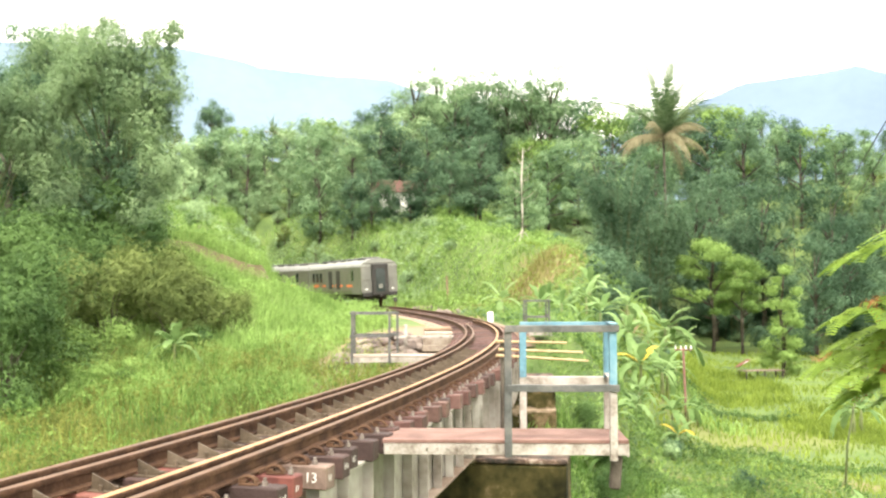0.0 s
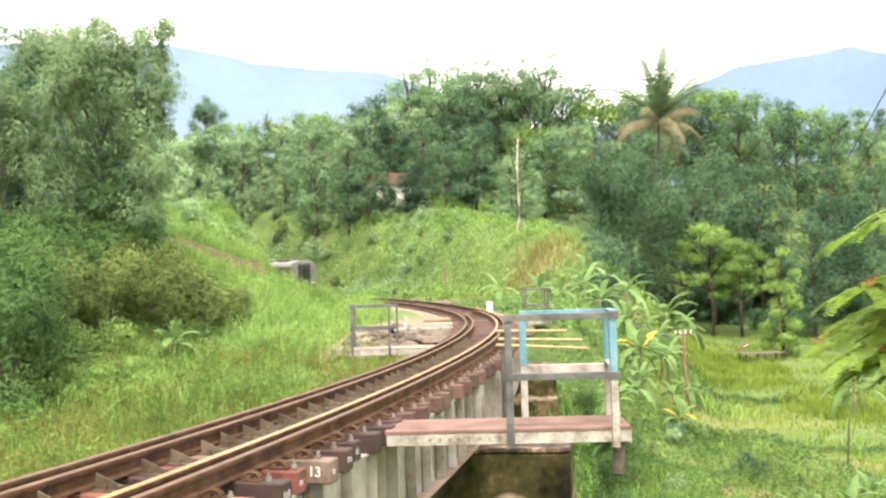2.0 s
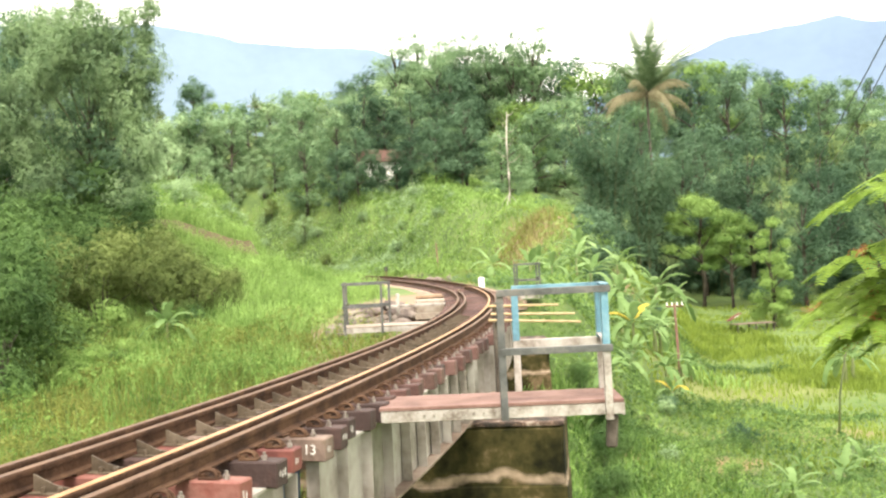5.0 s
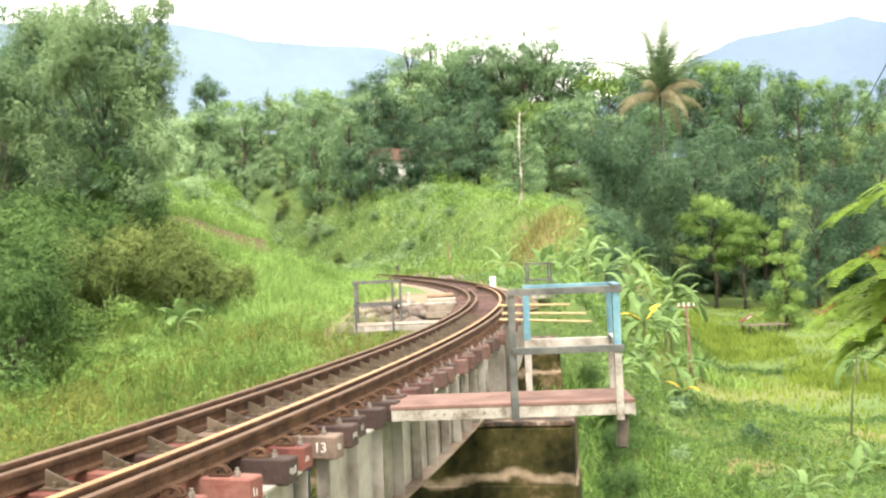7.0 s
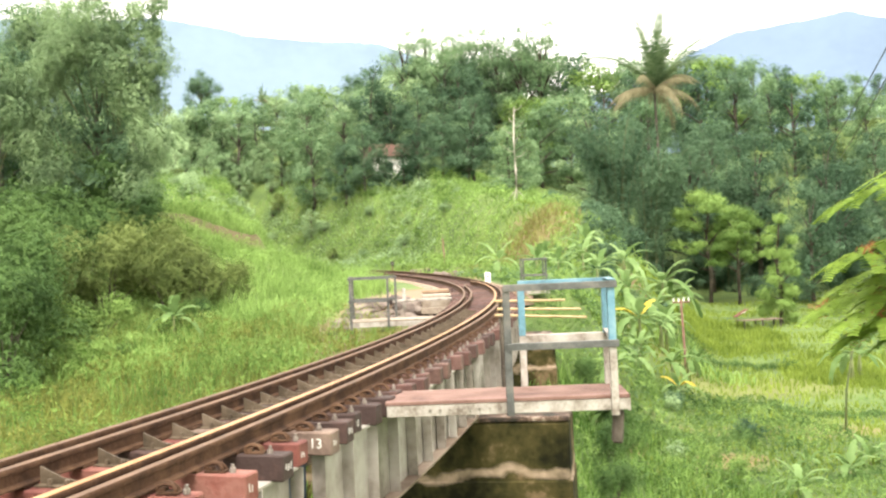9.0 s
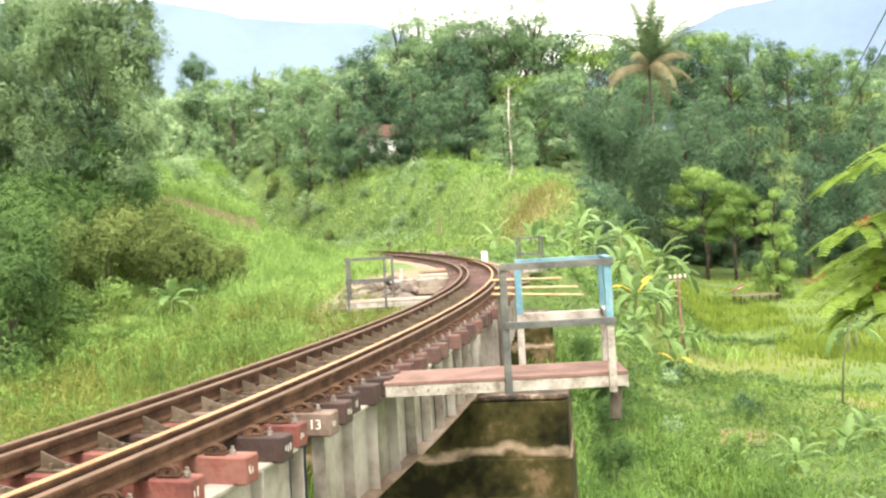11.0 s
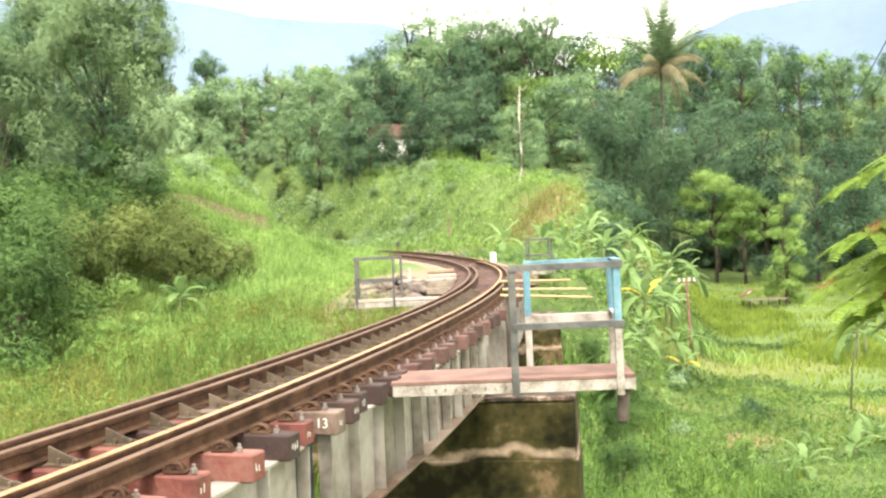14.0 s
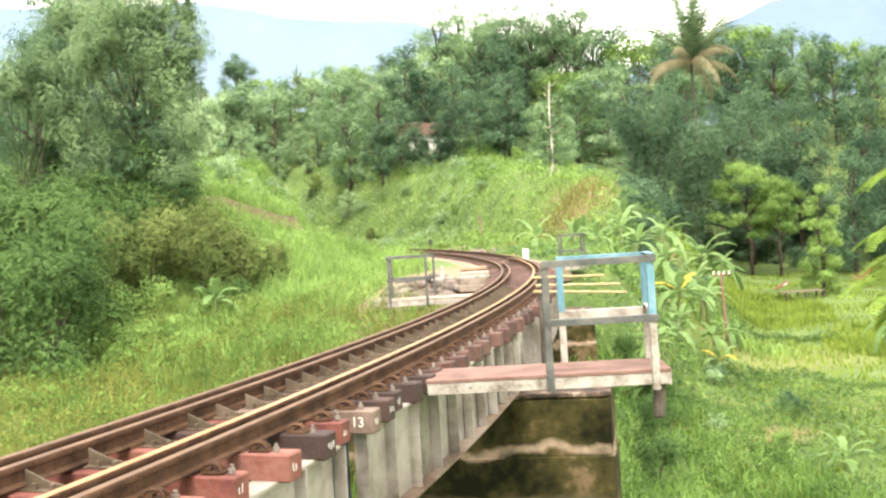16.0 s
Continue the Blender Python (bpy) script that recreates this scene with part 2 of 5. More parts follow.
def leaf_cards(centres, size, droop=0.0, slim=0.5, rng=None, up=0.35, outward=None):
    """Leafy twigs at the centres (n x 3)."""
    rng = rng or RNG
    n = len(centres)
    d = rng.normal(size=(n, 3))
    d[:, 2] = d[:, 2] * 0.6 - droop
    d /= np.linalg.norm(d, axis=1)[:, None]
    nrm = rng.normal(size=(n, 3))
    nrm[:, 2] = np.abs(nrm[:, 2]) + up
    if outward is not None:
        # leaves of one clump face the same open side
        nrm = outward * 1.8 + nrm * 0.45
        d -= nrm * (np.sum(d * nrm, axis=1) / np.sum(nrm * nrm, axis=1))[:, None] * 0.8
        d /= np.linalg.norm(d, axis=1)[:, None] + 1e-9
    side = np.cross(d, nrm)
    side /= np.linalg.norm(side, axis=1)[:, None] + 1e-9
    fold = np.cross(side, d) * 0.12
    L = np.broadcast_to(np.asarray(size, float), (n,))[:, None] * rng.uniform(0.6, 1.3, n)[:, None]
    # three pointed leaflets on each twig
    tris = []
    for at, sgn, fwd, w in ((-0.32, 1, 0.32, 0.13), (-0.05, -1, 0.38, 0.14), (0.15, 0.25, 0.6, 0.12)):
        base = centres + d * L * at
        tip = base + (side * sgn * slim * 1.1 + d * fwd) * L - fold * L * 0.8
        tris.append(np.stack([base - d * L * w, base + d * L * w, tip], 1))
    v = np.stack(tris, 1).reshape(-1, 3)
    i = np.arange(3 * n)[:, None] * 3
    return v, i + np.array([[0, 1, 2]])


def blades(x, y, z, length, width, lean=0.5, rng=None):
    """Grass blades rooted at x, y, z: each a bent strip."""
    rng = rng or RNG
    n = len(x)
    a = rng.uniform(0, 2 * np.pi, n)
    L, W = length * rng.uniform(0.5, 1.25, n), width * rng.uniform(0.7, 1.3, n)
    tilt = rng.uniform(0.1, 1.0, n) * lean
    dx, dy = np.cos(a), np.sin(a)
    b = rng.uniform(0, 2 * np.pi, n)
    sx, sy = np.cos(b) * W / 2, np.sin(b) * W / 2
    o = np.stack([x, y, z], 1)
    s = np.stack([sx, sy, 0 * sx], 1)
    mid = o + np.stack([dx * L * tilt * 0.35, dy * L * tilt * 0.35, L * 0.6], 1)
    tip = o + np.stack([dx * L * tilt, dy * L * tilt, L * (1.0 - 0.35 * tilt)], 1)
    v = np.stack([o - s, o + s, mid + s * 0.8, mid - s * 0.8, tip], 1).reshape(-1, 3)
    i = np.arange(n)[:, None] * 5
    quads, tris = i + np.array([[0, 1, 2, 3]]), i + np.array([[3, 2, 4]])
    return v, quads.tolist() + tris.tolist()


# ======== the railway's line: metres along it, and its curvature ========
KNOTS = [(-14, -0.0093), (0, -0.0093), (10, -0.0089), (20, -0.0090), (30, -0.0097), (40, -0.0084), (50, -0.0063), (60, -0.0036), (70, -0.0030),
         (74, -0.0068), (106, -0.0074), (114, -0.026), (150, -0.026), (158, 0.0), (330, 0.0)]
STEP = 0.1
LS = np.arange(-14, 330, STEP)
LK = np.interp(LS, [k[0] for k in KNOTS], [k[1] for k in KNOTS])
zero = int(round(14 / STEP))
LT = np.cumsum(LK) * STEP
LT = LT - LT[zero] + 0.35137
LX, LY = np.cumsum(np.sin(LT)) * STEP, np.cumsum(np.cos(LT)) * STEP
LX, LY = LX - LX[zero] - 4.12075, LY - LY[zero] + 1.592
LZ = 0.00275 + 0.00994 * LS + 0.000015 * np.clip(LS, 0, 120) ** 2
LC = np.interp(LS, (0, 15, 30, 45, 60), (-0.068, 0.033, 0.066, 0.065, 0.086))


def line(s, lat=0.0, dz=0.0):
    """The place at s along the line, lat to its right, dz over the rail tops."""
    x, y, th, z, c = (np.interp(s, LS, a) for a in (LX, LY, LT, LZ, LC))
    return Vector((x + math.cos(th) * lat, y - math.sin(th) * lat, z + c * lat + dz))


def line_frame(s, lat=0.0, dz=0.0, cant=True):
    """A pose on the line: x to its right, y along it."""
    th, c = np.interp(s, LS, LT), np.interp(s, LS, LC)
    return Matrix.Translation(line(s, lat, dz)) @ Matrix.Rotation(-th, 4, "Z") @ Matrix.Rotation(-math.atan(c) if cant else 0, 4, "Y")


def near_line(x, y):
    """For arrays of places: how far along the line the nearest point is, and how far to its right."""
    sx, sy, st, ss = LX[::20], LY[::20], LT[::20], LS[::20]
    s, lat = np.empty(len(x)), np.empty(len(x))
    for k in range(0, len(x), 4000):
        d = (x[k:k + 4000, None] - sx) ** 2 + (y[k:k + 4000, None] - sy) ** 2
        i = d.argmin(1)
        dx, dy = x[k:k + 4000] - sx[i], y[k:k + 4000] - sy[i]
        s[k:k + 4000] = ss[i] + dx * np.sin(st[i]) + dy * np.cos(st[i])
        lat[k:k + 4000] = dx * np.cos(st[i]) - dy * np.sin(st[i])
    return s, lat


def sweep(profile, s0, s1, step, flare=0.0):
    """A closed cross-section (lat, dz) drawn along the line."""
    ss = np.arange(s0, s1 + 1e-6, step)
    n, v, f = len(profile), [], []
    for s in ss:
        bend = flare * max(0.0, (s - (s1 - 2.5)) / 2.5) ** 2
        v += [tuple(line(s, a + bend, b)) for a, b in profile]
    for i in range(len(ss) - 1):
        f += [(i * n + k, i * n + (k + 1) % n, (i + 1) * n + (k + 1) % n, (i + 1) * n + k) for k in range(n)]
    f += [tuple(range(n))[::-1], tuple((len(ss) - 1) * n + k for k in range(n))]
    return v, f


def rail_profile(lat, top=0.0, h=0.14):
    half = [(0.055, -h), (0.055, -h + 0.012), (0.01, -h + 0.028), (0.008, -0.045), (0.032, -0.036), (0.033, -0.012), (0.026, 0.0)]
    return [(lat + a, top + b) for a, b in half] + [(lat - a, top + b) for a, b in half[::-1]]


def smooth(a, lo, hi):
    t = np.clip((a - lo) / (hi - lo), 0, 1)
    return t * t * (3 - 2 * t)


def wave(x, y, size, seed=0.0):
    """Gentle rolling unevenness without a visible repeat."""
    total = 0.0
    for k in range(6):
        a = 2.4 * k + 1.7 * seed
        f = (0.7 + 0.37 * k) / size
        total = total + np.sin((x * math.cos(a) + y * math.sin(a)) * f + 5.1 * k + seed) / (1 + 0.35 * k)
    return total * 0.38


# ======== ground ========
ABUTMENT = 35.5


def height(x, y):
    s, lat = near_line(x, y)
    # fields on the right: low terraces that step up towards the wood
    flat = -5.1 + 2.6 * smooth(y, 40, 100)
    terrace = 0.45 * flat + 0.55 * (np.floor(flat / 0.4 + 0.5 * np.sin(x / 5.0 + 1.0) + 0.2) * 0.4 + 0.1)
    right = terrace + smooth(y, 86, 150) * 17 + smooth(x, 26, 70) * smooth(y, 20, 60) * 5
    # the grassy bank on the left of the line
    bank = -2.1 + 2.4 * smooth(y, 22, 43) + np.clip((y - 43) * 0.065, 0, 1.2) + 0.1 * np.clip(-lat - 7, 0, 10) * smooth(y, 36, 50) - 0.55 * smooth(y, 30, 38) * (1 - smooth(-lat, 3, 11)) + 0.9 * smooth(-lat, 9.5, 13.5) * smooth(y, 42, 52) + 0.2 * wave(x, y, 5.0) + 3 * smooth(-x, 16, 40) * smooth(y, 50, 80)
    near_side, dist0 = np.degrees(np.arctan2(-x, y)), np.hypot(x, y)
    # its rounded crest, and the cut terrace behind it
    bank = bank + 0.95 * smooth(near_side, 2.0, 7.5) * np.exp(-((dist0 - 50.5) / 6.5) ** 2)
    bank = bank + 1.7 * smooth(dist0 + 0.6 * np.sin(x * 1.3) + 0.4 * np.sin(x * 3.1 + 1.0), 57.2, 58.4) * smooth(near_side, 6.8, 8.0) * (1 - smooth(dist0, 64, 80))
    up = smooth(near_side, 6.8, 10.0) * smooth(dist0, 58, 96)
    bank = bank * (1 - up) + (1.3 + 0.08 * dist0 + 0.4 * wave(x, y, 6.0)) * up
    # the hillside beyond the line: a steep foot, then a long rise
    foot = 2.6 + 3.0 * smooth(s, 48, 56) * (1 - smooth(s, 74, 83)) + 3.6 * smooth(s, 68, 80) * (1 - smooth(s, 104, 116))
    rise = (4.0 + 4.5 * smooth(-x, -1, 7)) * smooth(lat, foot, foot + 5.5 + 3.0 * smooth(-x, -1, 7)) * smooth(s, 50, 68) + 0.62 * np.clip(lat - 8, 0, 38) * smooth(y, 66, 100) + 0.3 * wave(x, y, 6.0) * smooth(lat, 4, 9)
    hill = np.interp(s, LS, LZ) - 0.36 + rise
    # its brow: the skyline of the slope, under which the ground stays
    bearing, far = np.degrees(np.arctan2(x, y)), np.hypot(x, y)
    brow = np.interp(bearing, (-25, -2, 3, 6, 8.6, 10.4, 12), (0.08, 0.082, 0.072, 0.056, 0.044, 0.03, 0.02)) + 0.0008 * np.clip(far - 108, 0, 90)
    hill = np.minimum(hill, 1.3 + far * brow + 0.3 * wave(x, y, 6.0))
    m = smooth(lat, -1.0, 1.0)
    left = bank * (1 - m) + np.minimum(hill, 25) * m
    left = np.where(s < 40, bank, left * smooth(s, 40, 46) + bank * (1 - smooth(s, 40, 46)))
    left = np.where(np.hypot(x, y) > 190, np.interp(np.hypot(x, y), (190, 260), (0, 1)) * (22 - left) + left, left)
    edge = np.where(y < 60, np.interp(y, (0, 20, 34, 47, 60), (-2.0, 0.5, 5.0, 10.0, 13.5)), np.interp(y, (60, 85, 120), (13.5, 17.0, 22.0)))
    k = smooth(x, edge - 3.0, edge + np.interp(y, (30, 60, 90), (4, 5, 9)))
    z = left * (1 - k) + right * k
    # the bed of the line beyond the bridge
    tz = np.interp(s, LS, LZ) - 0.36
    w = (1 - smooth(np.abs(lat), 2.6, 6.5)) * smooth(s, ABUTMENT - 2, ABUTMENT + 2)
    z = z * (1 - w) + tz * w
    # the gap under the bridge
    under = (1 - smooth(np.abs(lat), 1.4, np.where(lat < 0, 2.6, 5.0))) * (1 - smooth(s, ABUTMENT - 6, ABUTMENT))
    z = np.where(under > 0, z * (1 - under) + np.minimum(z, -3.2) * under, z)
    # the abutment on which the camera stands
    d = np.hypot(x, y + 4)
    z = np.maximum(z, -0.35 - 6 * smooth(d, 5.2, 10.5))
    return z + 0.06 * wave(x, y, 1.7, 2.0)


def spaced(lo, fine_lo, fine_hi, hi, step):
    mid = list(np.arange(fine_lo, fine_hi, step))
    a, g = [], step
    p = fine_lo
    while p > lo:
        g *= 1.22
        p -= g
        a.append(p)
    b, g, p = [], step, mid[-1]
    while p < hi:
        g *= 1.22
        p += g
        b.append(p)
    return np.array(a[::-1] + mid + b)


def ground():
    xs, ys = spaced(-3200, -38, 48, 3200, 0.75), spaced(-2500, -8, 120, 3400, 0.75)
    gx, gy = np.meshgrid(xs, ys)
    x, y = gx.ravel(), gy.ravel()
    v = np.stack([x, y, height(x, y)], 1)
    nx, ny = len(xs), len(ys)
    i = (np.arange(ny - 1)[:, None] * nx + np.arange(nx - 1)[None]).ravel()
    f = np.stack([i, i + 1, i + nx + 1, i + nx], 1)
    m = material("grassy_ground", ((0.05, 0.085, 0.02), (0.09, 0.14, 0.033), (0.135, 0.18, 0.045)), 0.35, 0.95, 0, 0.6, fine=4)
    n, l = m.node_tree.nodes, m.node_tree.links
    b = n["Principled BSDF"]
    colour = b.inputs["Base Color"].links[0].from_socket
    # worn earth: the path by the line, the tilled plot on the hill, the field terraces
    for cx, cy, rx, ry, tint, amount in ((2.6, 67, 4.5, 10, (0.36, 0.25, 0.14), 0.95), (0.8, 43, 3.2, 6, (0.22, 0.15, 0.1), 0.9), (-0.6, 33, 3.2, 9, (0.2, 0.13, 0.085), 0.9), (8.6, 71, 4.4, 10, (0.22, 0.155, 0.08), 0.85), (0.6, 87, 2.4, 6, (0.36, 0.25, 0.14), 0.95), (-0.5, 38.5, 2.5, 5.5, (0.24, 0.155, 0.1), 0.95), (15, 47.5, 6.5, 4.0, (0.17, 0.165, 0.045), 0.55), (-10.2, 57.2, 6, 2.6, (0.1, 0.068, 0.038), 0.85), (8.4, 31.2, 2.6, 2.0, (0.27, 0.17, 0.085), 0.9), (14, 36, 6, 1.6, (0.2, 0.15, 0.06), 0.7), (13.5, 58, 3.5, 2.0, (0.2, 0.12, 0.065), 0.85)):
        pos, sep, dist = n.new("ShaderNodeNewGeometry"), n.new("ShaderNodeVectorMath"), n.new("ShaderNodeVectorMath")
        sep.operation, dist.operation = "SUBTRACT", "MULTIPLY"
        sep.inputs[1].default_value, dist.inputs[1].default_value = (cx, cy, 0), (1 / rx, 1 / ry, 0)
        l.new(pos.outputs["Position"], sep.inputs[0])
        l.new(sep.outputs[0], dist.inputs[0])
        ln, nz, ad, rg = n.new("ShaderNodeVectorMath"), n.new("ShaderNodeTexNoise"), n.new("ShaderNodeMath"), n.new("ShaderNodeMapRange")
        ln.operation, ad.operation = "LENGTH", "ADD"
        nz.inputs["Scale"].default_value, nz.inputs["Detail"].default_value = 0.7, 4
        l.new(pos.outputs["Position"], nz.inputs["Vector"])
        l.new(dist.outputs[0], ln.inputs[0])
        l.new(ln.outputs["Value"], ad.inputs[0])
        l.new(nz.outputs["Fac"], ad.inputs[1])
        rg.inputs[1].default_value, rg.inputs[2].default_value, rg.inputs[3].default_value, rg.inputs[4].default_value = 1.0, 1.6, amount, 0.0
        l.new(ad.outputs[0], rg.inputs[0])
        mx = n.new("ShaderNodeMix")
        mx.data_type = "RGBA"
        l.new(rg.outputs[0], mx.inputs["Factor"])
        l.new(colour, mx.inputs[6])
        mx.inputs[7].default_value = (*tint, 1)
        colour = mx.outputs[2]
    l.new(colour, b.inputs["Base Color"])
    ob = part("ground", (v, f), m, smooth=True)
    return tagged(ob, "uneven green ground with terraced fields and a grassy hillside", "ground", kind="structure")


ground()


def mountain(name, dist, profile, colour, label, seed):
    """A far ridge: heights along its bearing, rough with woods at the crest."""
    rng = np.random.default_rng(seed)
    az0, az1 = profile[0][0], profile[-1][0]
    a = np.linspace(az0, az1, 240)
    top = np.interp(a, [p[0] for p in profile], [p[1] for p in profile])
    top = top + np.convolve(rng.normal(size=260), np.ones(9) / 9, "same")[:240] * 0.12
    v, f, rows = [], [], 14
    for j in range(rows):
        k = j / (rows - 1)
        d = dist * (0.8 + 0.2 * k)
        for i in range(240):
            e = math.tan(radians(top[i])) * dist * (k ** 1.1) + 6 * wave(a[i] * 9, k * 14, 3.0, seed) * k * (1 - k)
            v.append((math.sin(radians(a[i])) * d, math.cos(radians(a[i])) * d, 1.3 + e - 40 * (1 - k)))
    for j in range(rows - 1):
        for i in range(239):
            p = j * 240 + i
            f.append((p, p + 1, p + 241, p + 240))
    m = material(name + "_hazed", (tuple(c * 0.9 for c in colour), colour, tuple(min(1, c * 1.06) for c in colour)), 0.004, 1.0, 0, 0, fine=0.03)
    # distance haze is painted: pale blue colour, most of it given off as emission
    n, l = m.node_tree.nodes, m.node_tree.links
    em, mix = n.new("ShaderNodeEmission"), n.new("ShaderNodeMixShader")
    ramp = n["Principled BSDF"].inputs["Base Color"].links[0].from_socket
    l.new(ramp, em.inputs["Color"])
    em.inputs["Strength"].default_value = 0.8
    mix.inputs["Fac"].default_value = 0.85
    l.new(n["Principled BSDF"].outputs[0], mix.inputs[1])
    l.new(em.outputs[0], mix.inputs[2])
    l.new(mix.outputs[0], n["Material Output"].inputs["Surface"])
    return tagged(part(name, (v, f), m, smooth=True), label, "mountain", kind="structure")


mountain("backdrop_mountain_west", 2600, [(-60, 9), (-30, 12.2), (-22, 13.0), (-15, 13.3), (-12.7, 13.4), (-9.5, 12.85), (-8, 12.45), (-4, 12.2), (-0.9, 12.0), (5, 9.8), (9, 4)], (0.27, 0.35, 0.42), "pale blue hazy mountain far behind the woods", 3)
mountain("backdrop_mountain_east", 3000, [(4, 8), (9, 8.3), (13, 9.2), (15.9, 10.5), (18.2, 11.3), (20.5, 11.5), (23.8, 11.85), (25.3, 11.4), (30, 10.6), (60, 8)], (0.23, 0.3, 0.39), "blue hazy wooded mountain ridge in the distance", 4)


# ======== track ========
def rails():
    track = thing("railway_track", "single narrow-gauge railway track with rusty rails curving over a bridge", "railway track")
    for lat in (-0.5665, 0.5665):
        part("rail", sweep(rail_profile(lat), -12, 150, 0.6), "rust", track, "rust-brown running rail")
        head = [(lat - 0.03, 0.0005), (lat + 0.03, 0.0005), (lat + 0.026, 0.004), (lat - 0.026, 0.004)]
        part("rail_head", sweep(head, -12, 150, 0.6), "rail_brown", track, "dull worn rail head")
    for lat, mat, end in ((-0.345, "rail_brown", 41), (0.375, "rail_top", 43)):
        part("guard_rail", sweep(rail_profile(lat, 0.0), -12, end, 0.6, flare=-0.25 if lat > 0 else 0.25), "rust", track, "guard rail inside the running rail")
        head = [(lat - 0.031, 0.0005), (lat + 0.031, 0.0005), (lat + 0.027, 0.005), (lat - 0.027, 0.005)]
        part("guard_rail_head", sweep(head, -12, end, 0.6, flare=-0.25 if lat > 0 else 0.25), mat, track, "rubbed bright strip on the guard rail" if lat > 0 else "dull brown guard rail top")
    return track


TRACK = rails()


def clip_bm():
    """A bent spring clip: a low double loop on a base plate."""
    bm = box((0.2, 0.13, 0.022), (0.01, 0, 0.011), bevel=0.004)
    box((0.07, 0.09, 0.035), (-0.05, 0, 0.035), bevel=0.006, bm=bm)
    for y in (-0.035, 0.035):
        tube([(-0.09, y, 0.03), (-0.07, y, 0.075), (-0.02, y * 0.8, 0.092), (0.04, y * 0.6, 0.08), (0.075, y, 0.045), (0.08, y, 0.022)], [0.017] * 6, 6, bm)
    return bm


def bolt_bm():
    bm = rod((0, 0, 0), (0, 0, 0.035), 0.024, sides=6)
    rod((0, 0, 0.035), (0, 0, 0.06), 0.014, sides=8, bm=bm)
    return bm


def gusset_bm():
    """A triangular plate with a foot."""
    bm = bmesh.new()
    a = [bm.verts.new((x, y, z)) for y in (-0.006, 0.006) for x, z in ((0, 0), (0.29, 0), (0.29, 0.035), (0.17, 0.055), (0.0, 0.125))]
    bm.faces.new(a[:5][::-1]), bm.faces.new(a[5:])
    for k in range(5):
        bm.faces.new((a[k], a[(k + 1) % 5], a[5 + (k + 1) % 5], a[5 + k]))
    box((0.29, 0.08, 0.01), (0.145, -0.035, 0.005), bm=bm)
    rod((0.23, -0.045, 0.01), (0.23, -0.045, 0.05), 0.017, sides=6, bm=bm)
    return rod((0.1, -0.045, 0.01), (0.1, -0.045, 0.05), 0.017, sides=6, bm=bm)


def mesh_of(name, bm, mat):
    me = bpy.data.meshes.new(name)
    bm.to_mesh(me)
    bm.free()
    me.materials.append(M[mat])
    return me


